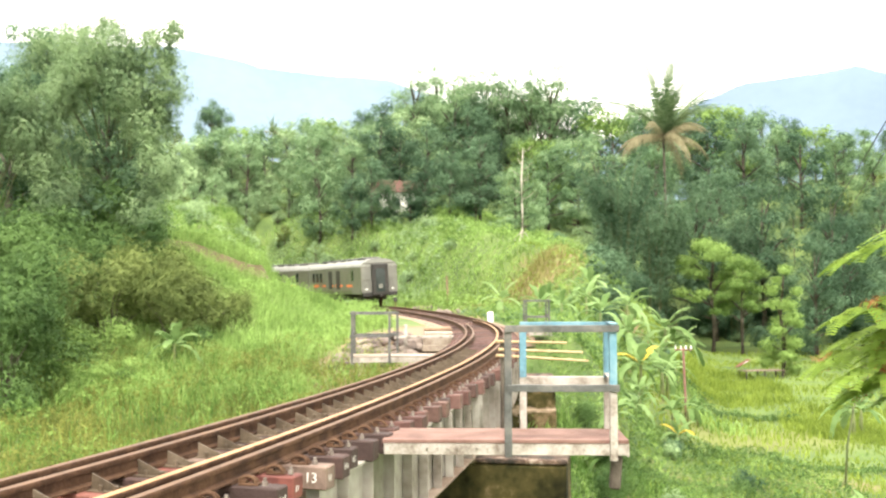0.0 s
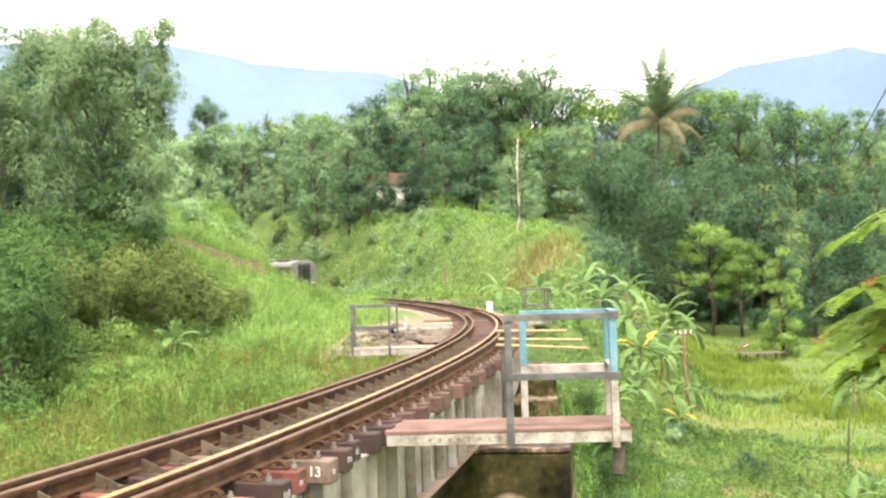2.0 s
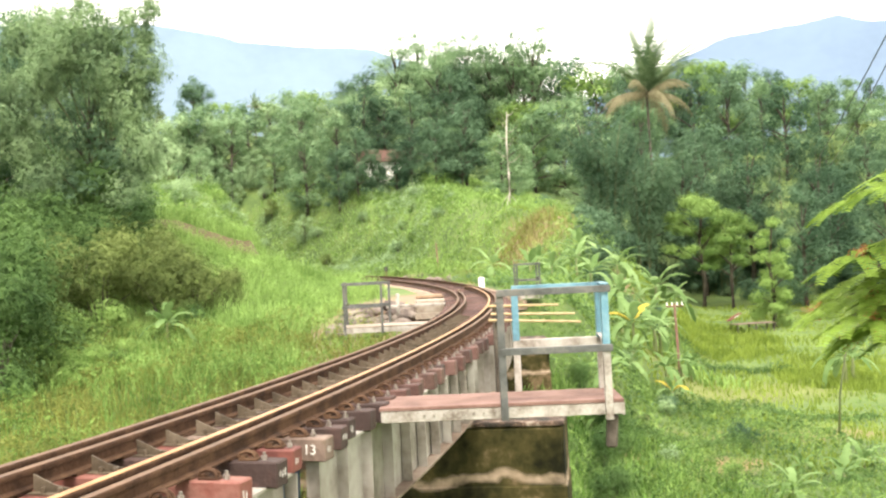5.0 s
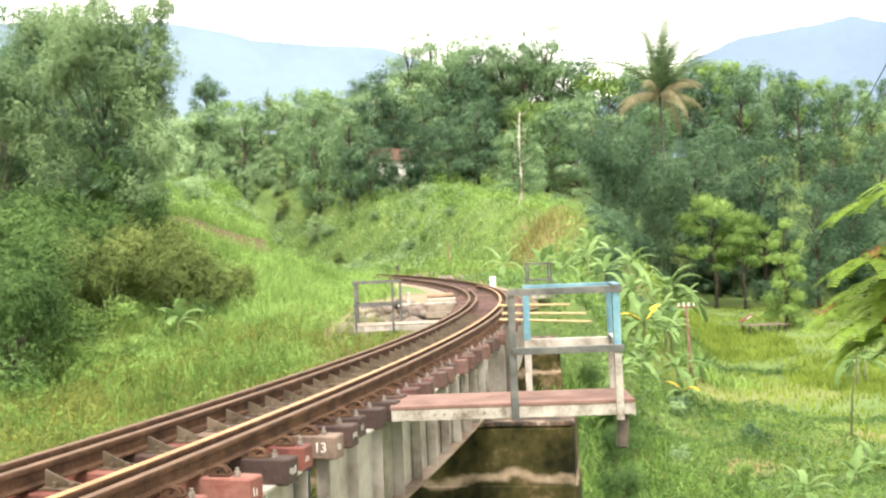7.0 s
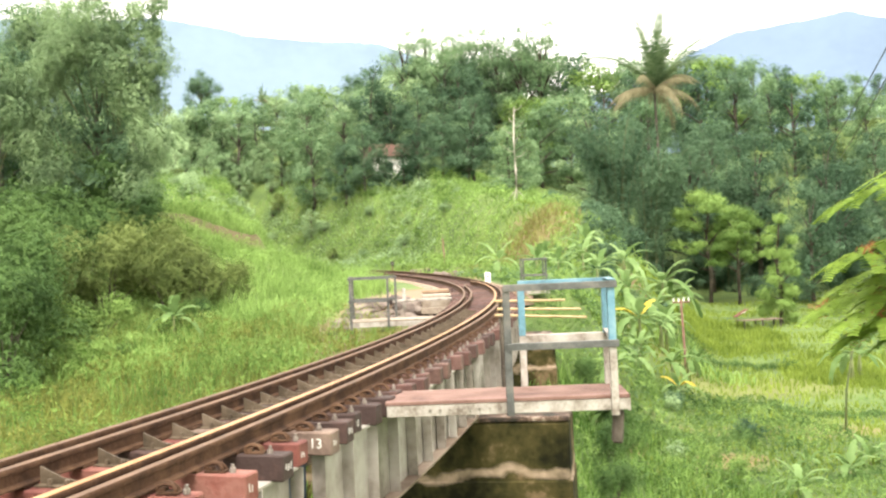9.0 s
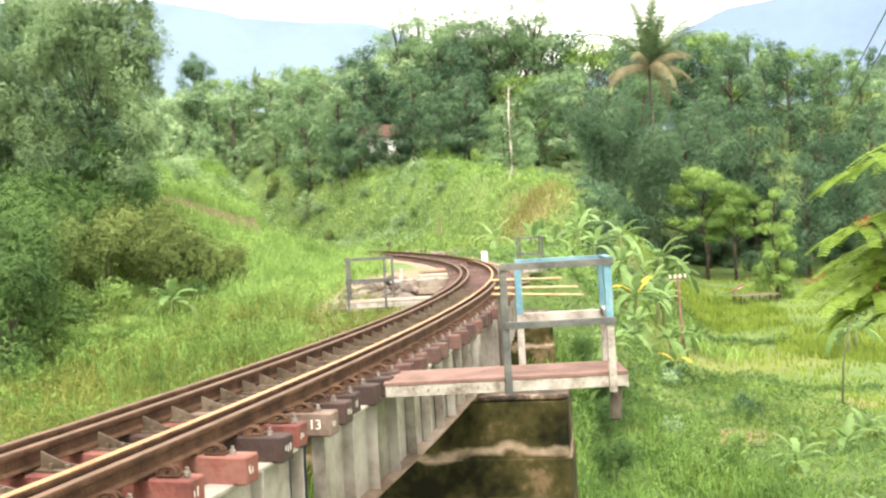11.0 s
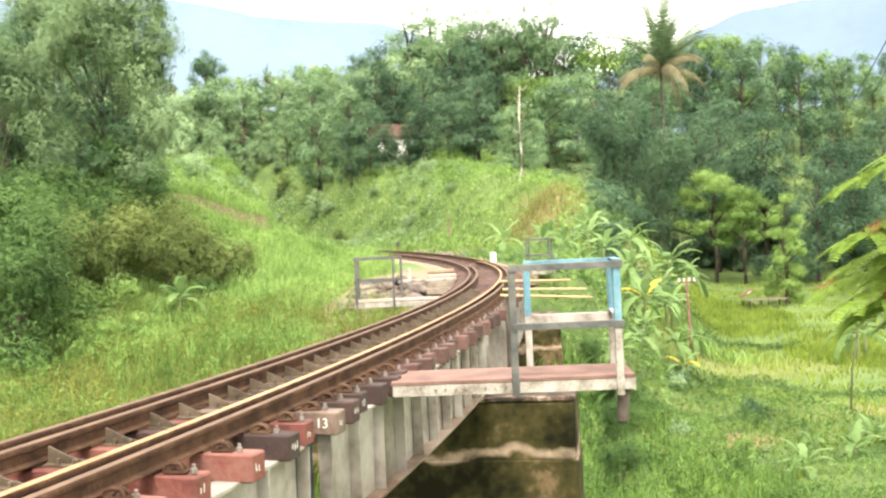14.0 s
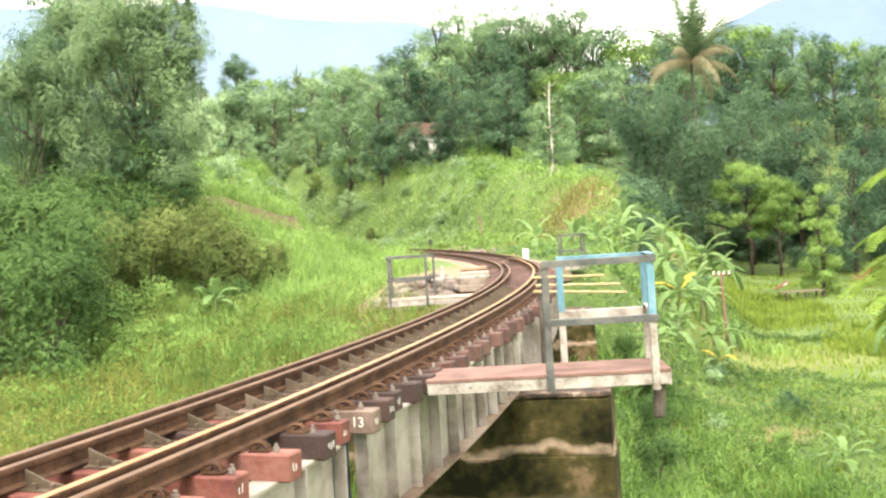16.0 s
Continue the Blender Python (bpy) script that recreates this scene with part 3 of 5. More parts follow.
def sleepers():
    rng = random.Random(3)
    shapes = {m: mesh_of("sleeper", box((2.0, 0.21, 0.2), (0, 0, -0.1), bevel=0.012), m) for m in ("timber_dark", "timber_red", "timber_maroon", "timber_pale")}
    stub = {m: mesh_of("sleeper", box((1.88, 0.21, 0.19), (-0.02, 0, -0.1), bevel=0.012), m) for m in ("timber_dark", "timber_red", "timber_maroon", "timber_pale")}
    clip_shape = clip_bm()
    bmesh.ops.scale(clip_shape, vec=(0.78, 0.8, 0.72), verts=clip_shape.verts)
    clip, bolt, gusset = mesh_of("spring_clip", clip_shape, "rust"), mesh_of("bolt", bolt_bm(), "bolt"), mesh_of("gusset_plate", gusset_bm(), "gusset")
    plate = mesh_of("base_plate", box((0.34, 0.16, 0.018), (0, 0, 0.009), bevel=0.003), "rust")
    k, s = 0, -0.61
    order = ["timber_maroon", "timber_maroon", "timber_dark", "timber_maroon", "timber_dark"]
    special = {5: "timber_red", 6: "timber_red", 7: "timber_red", 8: "timber_red", 9: "timber_red", 10: "timber_red", 11: "timber_red", 12: "timber_dark", 13: "timber_red", 14: "timber_pale", 15: "timber_dark", 16: "timber_dark", 17: "timber_dark", 18: "timber_dark"}
    while s < 36:
        mat = special.get(k) or rng.choice(order)
        ob = part("sleeper", (stub if k % 3 == 1 else shapes)[mat], mat, TRACK)
        ob.matrix_basis = line_frame(s + rng.uniform(-0.02, 0.02), rng.uniform(-0.03, 0.03), -0.158) @ Matrix.Rotation(rng.uniform(-0.02, 0.02), 4, "Z")
        # fastenings outside the right rail and inside the left one
        if s < 24:
            for x, me, turn in ((0.455, plate, 0), (-0.455, plate, 0), (0.73, clip, 0.12), (0.86, bolt, 0), (-0.72, clip, 3.0), (-0.27, gusset, 0)):
                p = part(me.name, me, None, ob)
                p.matrix_basis = Matrix.Translation((x, 0.06 if me is gusset else -0.02, 0.001)) @ Matrix.Rotation(turn, 4, "Z")
        for text, number, size in ((14, "13", 0.12), (16, "15", 0.08)):
            if k == text:
                cu = bpy.data.curves.new("number", "FONT")
                cu.body, cu.size, cu.align_x, cu.align_y, cu.extrude = number, size, "CENTER", "CENTER", 0.0015
                cu.materials.append(M["chalk"])
                t = new("painted_number", cu)
                t.parent = ob
                t.matrix_basis = Matrix.Translation((0.86, -0.108, -0.1)) @ Matrix.Rotation(radians(90), 4, "X") 
                tagged(t, "white painted number %s" % number)
        if 7 < k < 17:
            # worn figures on the end grain, past reading
            for q in range(2 if k % 3 else 3):
                p = part("paint_mark", box((0.003, 0.011, rng.uniform(0.04, 0.07)), (0, 0, 0)), "chalk", ob)
                p.matrix_basis = Matrix.Translation(((1.001 if k % 3 != 1 else 0.921), -0.045 + 0.045 * q, -0.1 + rng.uniform(-0.01, 0.01))) @ Matrix.Rotation(rng.uniform(-0.25, 0.25), 4, "X")
        s += 0.64 if k < 12 else 0.475
        k += 1
    # sleepers bedded in ballast beyond the bridge
    while s < 135:
        ob = part("sleeper", shapes["timber_dark"], None, TRACK)
        ob.matrix_basis = line_frame(s, 0, -0.158)
        s += 0.62


def girder(s0, s1, lat, label):
    """A riveted plate girder: web, flanges, stiffeners."""
    g = thing("plate_girder", label, "bridge girder", "girders under the track")
    top, bot = -0.36, -1.24
    part("web", sweep([(lat - 0.007, bot), (lat + 0.007, bot), (lat + 0.007, top), (lat - 0.007, top)], s0, s1, 0.5), "girder", g)
    for z, w, mat in ((top, 0.1, "girder"), (bot, 0.16, "rusty_flange")):
        part("flange", sweep([(lat - w, z - 0.012), (lat + w, z - 0.012), (lat + w, z + 0.012), (lat - w, z + 0.012)], s0, s1, 0.5), mat, g)
    stiff = mesh_of("stiffener", box((0.11, 0.014, 0.86), (0.063, 0, -0.8)), "girder")
    angle = mesh_of("stiffener_angle", box((0.012, 0.1, 0.86), (0.014, 0.05, -0.8)), "girder")
    rivet = mesh_of("rivet", rod((0.02, 0, 0), (0.034, 0, 0), 0.016, 0.008, sides=6), "girder")
    n = max(2, int(round((s1 - s0) / 0.78)))
    for i in range(n + 1):
        s = s0 + 0.01 + (s1 - s0 - 0.02) * i / n
        for me in (stiff, angle):
            p = part(me.name, me, None, g)
            p.matrix_basis = line_frame(s, lat) @ (Matrix.Scale(1 if lat > 0 else -1, 4, (1, 0, 0)))
        if lat > 0 and s < 11:
            for k in range(8):
                p = part("rivet", rivet, None, g)
                p.matrix_basis = line_frame(s + 0.05, lat, -0.45 - 0.1 * k)
    return g


girder(-8, 7.57, 0.8, "grey painted riveted steel girder under the track")
girder(8.05, 15.6, 0.8, "grey painted riveted steel girder under the track")
girder(-8, 15.6, -0.8, "grey painted riveted steel girder on the far side")
girder(16.0, 34.0, 0.8, "grey painted steel girder of the next span")
girder(16.0, 34.0, -0.8, "grey painted steel girder of the next span, far side")
sleepers()
panel = part("joint_panel", box((0.02, 0.5, 0.75), (0, 0, 0), bevel=0.004), "navy")
panel.matrix_basis = line_frame(7.81, 0.72, -0.78)
tagged(panel, "dark blue panel in the gap between two girders", "panel")


def pier(s, lat0, lat1, top, bottom, thick, label):
    p = thing("bridge_pier", label, "bridge pier", "piers", line_frame(s, 0, 0, cant=False))
    mid, w = (lat0 + lat1) / 2, lat1 - lat0
    part("shaft", box((w, thick, bottom - top - 0.0), (mid, 0, (top + bottom) / 2), bevel=0.04) if bottom > top else box((w, thick, top - bottom), (mid, 0, (top + bottom) / 2), bevel=0.04), "moss", p)
    part("footing", box((w + 0.05, thick + 0.05, top - 0.9 - bottom), (mid, 0, (top - 0.9 + bottom) / 2), bevel=0.05), "moss", p)
    part("cap", box((w + 0.03, thick + 0.03, 0.08), (mid, 0, top + 0.042), bevel=0.02), "ledge", p, "stained concrete cap")
    return p


pier(16.6, -2.2, 2.27, -1.45, -7.5, 1.5, "dark mossy concrete bridge pier with a pale stain line")
pier(32.6, -2.2, 2.2, -1.5, -7.0, 1.6, "dark mossy concrete pier under the far span")


def abutment():
    a = thing("bridge_abutment", "pale concrete abutment with rubble stone beside the track", "abutment", "", line_frame(36.6, 0, 0, cant=False))
    part("wall", box((1.05, 2.2, 1.5), (-1.5, 0, -0.9), bevel=0.06), "concrete", a)
    part("core", box((2.6, 1.6, 4.5), (0, 0.6, -2.8), bevel=0.05), "concrete", a)
    part("post", box((0.12, 0.12, 1.4), (-2.62, -1.45, -0.6), bevel=0.01), "white_frame", a)
    part("plank", box((2.2, 0.25, 0.08), (-1.9, -1.75, -0.32), Matrix.Rotation(0.06, 4, "Z"), bevel=0.01), "white_frame", a, "pale plank")
    part("plank", box((1.3, 0.3, 0.22), (-1.4, -1.6, -0.72), bevel=0.02), "concrete", a)
    part("earth_cover", box((1.0, 2.0, 0.12), (-1.5, 0.1, -0.1), bevel=0.05), "earth", a)
    return a


abutment()


def rock_bm(r, rng):
    bm = bmesh.new()
    bmesh.ops.create_icosphere(bm, subdivisions=2, radius=r)
    o = Vector((rng.uniform(0, 50), rng.uniform(0, 50), 0))
    for v in bm.verts:
        v.co *= 1 + 0.5 * noise.noise(v.co / r * 0.9 + o)
        v.co.z *= 0.65
    return bm


def ballast_bed():
    prof = [(-1.9, -0.5), (-1.25, -0.2), (1.25, -0.2), (1.9, -0.5), (1.9, -0.8), (-1.9, -0.8)]
    tagged(part("ballast_bed", sweep(prof, ABUTMENT + 0.2, 150, 0.8), "ballast"), "rust-stained stone ballast under the track", "ballast", kind="structure")
    rng = random.Random(5)
    for cx, cy, n, spread in ((-0.9, 36.2, 34, 0.85), (-1.6, 35.0, 20, 0.8), (3.1, 65.5, 20, 0.8), (2.6, 82.5, 26, 0.9)):
        for i in range(n):
            x, y = cx + rng.gauss(0, spread), cy + rng.gauss(0, spread * 0.7)
            s, lat = near_line(np.array([x]), np.array([y]))
            if abs(lat[0]) < 1.5:
                continue
            z = float(height(np.array([x]), np.array([y]))[0])
            ob = part("rock", rock_bm(rng.uniform(0.18, 0.42), rng), "rubble")
            ob.matrix_basis = pose(x, y, z + 0.12, 0, 0, rng.uniform(0, 360))
            tagged(ob, "dark rubble rock beside the track", "rock", "rubble rocks")


ballast_bed()


# ======== refuge platforms ========
def angle_bar(a, b, w=0.075, t=0.009):
    """An L-section bar from a to b."""
    a, b = Vector(a), Vector(b)
    d = b - a
    if abs(d.z) > abs(d.x) and abs(d.z) > abs(d.y):
        bm = box((w, t, d.length), ((a + b) / 2), bevel=0.002)
        return box((t, w, d.length), ((a + b) / 2) + Vector((-w / 2 + t / 2, w / 2 - t / 2, 0)), bevel=0.002, bm=bm)
    m = Matrix.Rotation(math.atan2(d.y, d.x), 4, "Z") @ Matrix.Rotation(-math.atan2(d.z, math.hypot(d.x, d.y)), 4, "Y")
    bm = box((d.length, t, w), ((a + b) / 2), m, bevel=0.002)
    return box((d.length, w, t), (a + b) / 2 + Vector((0, w / 2, w / 2)), m, bevel=0.002, bm=bm)


def refuge(m, length, depth, post_at, far_at, rail, colours, label, boards=5, bar=0.075, deck="deck"):
    """A small side platform: boarded deck on edge beams, railed on three sides. x runs out from the track."""
    p = thing("refuge_platform", label, "platform", "refuge platforms", m)
    dw = depth / boards
    for i in range(boards):
        part("board", box((length, dw - 0.006, 0.035), (length / 2, dw * (i + 0.5) - 0.012, -0.0175), bevel=0.003), deck, p)
    for y in (-0.012, depth + 0.012):
        part("edge_beam", box((length - 0.03, 0.02, 0.115), (length / 2, y + (0.02 if y < 0 else 0), -0.094), bevel=0.003), "white_frame", p, "chalky white edge beam")
    part("end_beam", box((0.02, depth, 0.13), (length - 0.005, depth / 2, -0.1), bevel=0.003), "white_frame", p)
    for i in range(9):
        part("beam_bolt", rod((0.45 + i * 0.1, -0.002, -0.09), (0.45 + i * 0.1, -0.02, -0.09), 0.013, sides=6), "bolt", p)
    a, b = post_at
    fa, fb = far_at
    y0, y1 = -0.045, depth - 0.04
    c = colours
    for x, y, up, low, z0 in ((a, y0, c[0], c[0], -0.17), (b, y0, c[1], c[2], -0.2), (fa, y1, c[1], c[2], 0), (fb, y1, c[1], c[2], 0)):
        part("post", angle_bar((x, y, z0), (x, y, rail * 0.5), bar), low, p)
        part("post", angle_bar((x, y, rail * 0.5), (x, y, rail), bar), up, p)
    part("top_rail", angle_bar((a - 0.03, y0 - 0.02, rail), (b + 0.06, y0 - 0.02, rail), bar * 0.85), c[0], p)
    part("top_rail", angle_bar((fa - 0.03, y1, rail + 0.005), (fb + 0.05, y1, rail + 0.005), bar * 1.1), c[1], p, "faded blue top rail" if c[1] == "blue_frame" else "")
    part("top_rail", angle_bar((b + 0.02, y0, rail + 0.012), (fb + 0.02, y1, rail + 0.012)), c[1], p)
    part("mid_rail", angle_bar((a, y0 - 0.02, rail * 0.465), (b + 0.06, y0 - 0.02, rail * 0.465), bar * 0.85), c[0], p)
    part("mid_rail", angle_bar((fa, y1, rail * 0.46), (fb, y1, rail * 0.46), bar * 1.3), c[2], p)
    part("mid_rail", angle_bar((b, y0, rail * 0.51), (fb, y1, rail * 0.51)), c[2], p)
    return p


near_refuge = refuge(Matrix.Translation((-0.26, 10.55, -0.085)) @ Matrix.Rotation(radians(-5), 4, "Z"), 2.45, 0.95, (1.26, 2.3), (1.43, 2.34), 1.1, ("grey_frame", "blue_frame", "white_frame"),
       "refuge platform with reddish deck and grey and blue steel railing")
part("bracket", box((0.11, 0.13, 0.34), (2.33, 0.12, -0.33), Matrix.Rotation(0.08, 4, "Y"), bevel=0.02), "bark", near_refuge, "dark weathered timber under the deck's end")
refuge(Matrix.Translation((0.75, 25.3, -0.03)) @ Matrix.Rotation(radians(1), 4, "Z") @ Matrix.Scale(-1, 4, (1, 0, 0)), 2.15, 1.15, (1.2, 2.1), (1.0, 2.08), 1.02, ("grey_frame", "grey_frame", "grey_frame"),
       "small refuge platform with white edge and grey steel railing", bar=0.055, deck="concrete")
refuge(Matrix.Translation((3.3, 36.7, 0.22)) @ Matrix.Rotation(radians(-2), 4, "Z"), 1.75, 1.1, (0.85, 1.65), (0.85, 1.65), 1.06, ("grey_frame", "grey_frame", "grey_frame"),
       "small refuge platform with grey steel railing at the abutment", bar=0.055)

for i, (a, b) in enumerate((((1.5, 17.9, 0.6), (2.75, 18.1, 0.56)), ((1.55, 17.95, 0.46), (2.98, 17.8, 0.41)), ((1.5, 17.9, 0.36), (3.06, 17.7, 0.27)))):
    bm = rod(a, b, 0.024, 0.018, 8)
    for k in range(1, 5):
        q = Vector(a).lerp(Vector(b), k / 5)
        d = (Vector(b) - Vector(a)).normalized() * 0.012
        rod(q - d, q + d, 0.028, sides=8, bm=bm)
    tagged(part("bamboo_pole", bm, "bamboo_pole"), "dry yellow bamboo pole lying out from the bridge", "bamboo pole", "bamboo poles")
rack = part("pole_rack", rod((1.62, 17.98, -1.2), (1.62, 17.98, 0.66), 0.04), "bark")
tagged(rack, "wooden upright holding bamboo poles by the bridge", "post")


# ======== train ========
def coach(label):
    """A passenger coach, its origin on the rails under its middle; +y is the way it goes."""
    c = thing("railway_coach", label, "railway coach", "coaches of the train")
    Lh, W, H0, H1 = 10.0, 1.42, 0.95, 3.05
    prof = [(-W + 0.08, H0), (-W, H0 + 0.25), (-W, H1)] + [(-W + 0.02 + (W - 0.02) * (1 - math.cos(a)), H1 + 0.6 * math.sin(a)) for a in (0.25, 0.55, 0.9, 1.25, 1.57)]
    prof = prof + [(-x, z) for x, z in prof[::-1][1:]]
    n = len(prof)

    def loft(pr, y0, y1):
        v = [(x, y0, z) for x, z in pr] + [(x, y1, z) for x, z in pr]
        k = len(pr)
        return v, [(i, i + k, (i + 1) % k + k, (i + 1) % k) for i in range(k)] + [tuple(range(k)), tuple(range(k, 2 * k))[::-1]]

    body = [p for p in prof if p[1] <= H1]
    part("body", loft(body, -Lh, Lh), "coach", c)
    roof = [p for p in prof if p[1] >= H1]
    part("roof", loft([(x * 1.01, z + 0.004) for x, z in roof], -Lh - 0.03, Lh + 0.03), "coach_roof", c, "pale grey curved roof")
    for e in (-1, 1):
        y = e * (Lh + 0.005)
        part("end_panel", box((0.72, 0.05, 2.0), (-0.98, y, 2.02), bevel=0.01), "coach_end", c)
        part("end_panel", box((0.72, 0.05, 2.0), (0.98, y, 2.02), bevel=0.01), "coach_end", c)
        g = part("gangway", box((1.25, 0.35, 2.35), (0, e * (Lh + 0.17), 2.05), bevel=0.05), "black", c, "dark folded gangway bellows")
        part("gangway_door", box((0.68, 0.02, 1.75), (0, e * (Lh + 0.36), 2.0), bevel=0.004), "glass", g)
        part("gangway_plate", box((0.3, 0.02, 0.3), (0, e * (Lh + 0.375), 1.55), bevel=0.004), "coach_end", g)
        part("roof_hood", box((2.5, 0.12, 0.12), (0, e * (Lh + 0.02), 3.32), bevel=0.03), "coach_end", c)
        part("buffer_beam", box((2.7, 0.2, 0.32), (0, e * (Lh + 0.05), 0.95), bevel=0.03), "black", c)
        part("coupler", rod((0, e * Lh, 0.85), (0, e * (Lh + 0.5), 0.85), 0.12), "black", c)
        for x in (-0.85, 0.85):
            part("step", box((0.35, 0.25, 0.06), (x * 1.25, e * (Lh + 0.1), 0.55), bevel=0.01), "black", c)
            part("lamp", box((0.16, 0.04, 0.1), (x * 1.2, e * (Lh + 0.04), 1.35), bevel=0.01), "white", c)
            part("handrail", rod((x * 1.35, e * (Lh + 0.07), 1.3), (x * 1.35, e * (Lh + 0.07), 2.1), 0.02), "coach_end", c)
            part("handrail", rod((x * 0.95, e * (Lh + 0.07), 1.3), (x * 0.95, e * (Lh + 0.07), 2.1), 0.02), "coach_end", c)
            part("handrail", rod((x * 0.95, e * (Lh + 0.07), 2.1), (x * 1.35, e * (Lh + 0.07), 2.1), 0.02), "coach_end", c)
    for sx in (-1, 1):
        x = sx * (W + 0.004)
        for y0, l in ((-6.2, 1.9), (-3.0, 1.6), (-0.6, 1.9), (3.0, 1.9), (6.6, 2.2)):
            part("stripe", box((0.012, l, 0.2), (x, y0, 1.62)), "orange", c, "orange stripe")
        part("window", box((0.02, 0.75, 0.85), (x, -7.3, 2.4), bevel=0.006), "glass", c)
        for y0 in (-0.9, 2.2):
            part("door", box((0.03, 0.55, 1.9), (x, y0, 2.0), bevel=0.008), "coach_end", c, "pale grey side door")
        for y0 in (-2.3, 0.6):
            part("vent_grille", box((0.02, 1.4, 1.5), (x, y0, 2.1), bevel=0.006), "black", c)
        for y0 in (4.4, 6.0, 7.6):
            part("window", box((0.02, 1.0, 0.8), (x, y0, 2.35), bevel=0.006), "glass", c)
        part("panel", box((0.02, 2.6, 0.5), (x, -8.3, 1.25), bevel=0.006), "coach_end", c)
        part("door", box((0.03, 0.7, 1.95), (x, 9.2, 2.0), bevel=0.008), "coach_end", c)
    for y0, l in ((-7.0, 2.2), (-3.6, 1.8), (-0.8, 1.6), (2.5, 2.0), (6.5, 1.6)):
        part("roof_unit", box((1.3, l, 0.22), (0, y0, 3.68), bevel=0.06), "grey_frame", c)
    part("underframe_box", box((2.2, 6.0, 0.5), (0, 0, 0.72), bevel=0.04), "black", c)
    for y0 in (-7.0, 7.0):
        b = part("bogie", box((2.0, 2.6, 0.3), (0, y0, 0.62), bevel=0.05), "black", c)
        for yy in (-1.0, 1.0):
            part("axle", rod((-0.6, y0 + yy, 0.43), (0.6, y0 + yy, 0.43), 0.07), "black", b)
            for xx in (-0.57, 0.57):
                part("wheel", rod((xx - 0.06, y0 + yy, 0.43), (xx + 0.06, y0 + yy, 0.43), 0.42, sides=20), "rust", b)
    return c


COACHES = [coach("olive-grey railway coach with orange stripes at the train's end")]
for i in range(2):
    COACHES.append(copy_thing(COACHES[0], Matrix()))
    tagged(COACHES[-1], "olive-grey railway coach with orange stripes in the middle of the train")
REAR, SPEED = 78.2, 13.5


def motions():
    """The train runs on along the line, out of sight behind the bank."""
    for i, c in enumerate(COACHES):
        rows = []
        for k in range(33):
            t = k * 0.5
            s = REAR + 10.4 + 21.0 * i + SPEED * t
            a, b = line(min(s - 7, 326)), line(min(s + 7, 327))
            d = b - a
            m = Matrix.Translation((a + b) / 2 + d.normalized() * max(0, s - 320)) @ Matrix.Rotation(math.atan2(-d.x, d.y), 4, "Z") @ Matrix.Rotation(math.atan2(d.z, math.hypot(d.x, d.y)), 4, "X") @ Matrix.Rotation(-math.atan(0.05), 4, "Y")
            rows.append((t, m))
        walk(c, rows)

# ======== plants ========


def layered(at, out, core_at, size, rng):
    """Small leaves outside, and larger ones that fill the shaded inside."""
    n = len(at)
    inner = rng.random(n) < 0.2
    at = np.where(inner[:, None], core_at + (at - core_at) * 0.55, at)
    return at, out, np.where(inner, size * 1.6, size * 1.0)


def crown_points(lobes, n, rng, shell=0.55):
    """Leaf places in the outer shell of overlapping uneven lobes (centre, radii)."""
    vol = np.array([l[1][0] * l[1][1] * l[1][2] for l in lobes]) ** 0.7
    pick = rng.choice(len(lobes), n, p=vol / vol.sum())
    d = rng.normal(size=(n, 3))
    d /= np.linalg.norm(d, axis=1)[:, None]
    r = shell + (1 - shell) * rng.random(n) ** 0.6
    c, rad = np.array([l[0] for l in lobes])[pick], np.array([l[1] for l in lobes])[pick]
    rag = 1 + 0.22 * np.sin(d[:, 0] * 9 + pick) * np.cos(d[:, 1] * 8 + d[:, 2] * 7)
    out = d + np.array([0, 0, 0.35])
    return c + d * rad * (r * rag)[:, None], out / np.linalg.norm(out, axis=1)[:, None], c


def broad_tree(label, seed, h, crown, lobes_n, mat, n=2600, size=0.42, trunk="bark", flat=0.75, low=0.35, droop=0.1, slim=0.5):
    rng = np.random.default_rng(seed)
    t = thing("tree", label, "tree")
    bm = tube([(0, 0, -0.6), (0.1, 0, h * 0.25), (-0.1, 0.1, h * 0.55), (0.1, 0, h * 0.9)], [h * 0.02 + 0.04, h * 0.015 + 0.03, h * 0.01 + 0.02, 0.02], 7)
    lobes = []
    for i in range(lobes_n):
        a = 2 * math.pi * (i * 0.382 + rng.random() * 0.25)
        k = ((i + 0.5) / lobes_n) ** 1.15
        z = h * (low + (0.93 - low) * k) + rng.normal() * h * 0.03
        out = crown * math.sin(math.pi * (0.22 + 0.7 * k)) ** 0.7 * rng.uniform(0.3, 0.85)
        r = crown * rng.uniform(0.24, 0.46)
        c = (math.cos(a) * out, math.sin(a) * out, z)
        lobes.append((c, (r, r, r * flat)))
        if i % 2 == 0:
            tube([(0, 0, z * 0.75), (c[0] * 0.5, c[1] * 0.5, z * 0.9), c], [h * 0.008 + 0.015, h * 0.006 + 0.01, 0.012], 5, bm)
    part("trunk", bm, trunk, t, smooth=True)
    at, out, mid = crown_points(lobes, n, rng, 0.4)
    at, out, size = layered(at, out, mid, size, rng)
    part("crown", leaf_cards(at, size, droop, slim, rng, outward=out), mat, t)
    return t


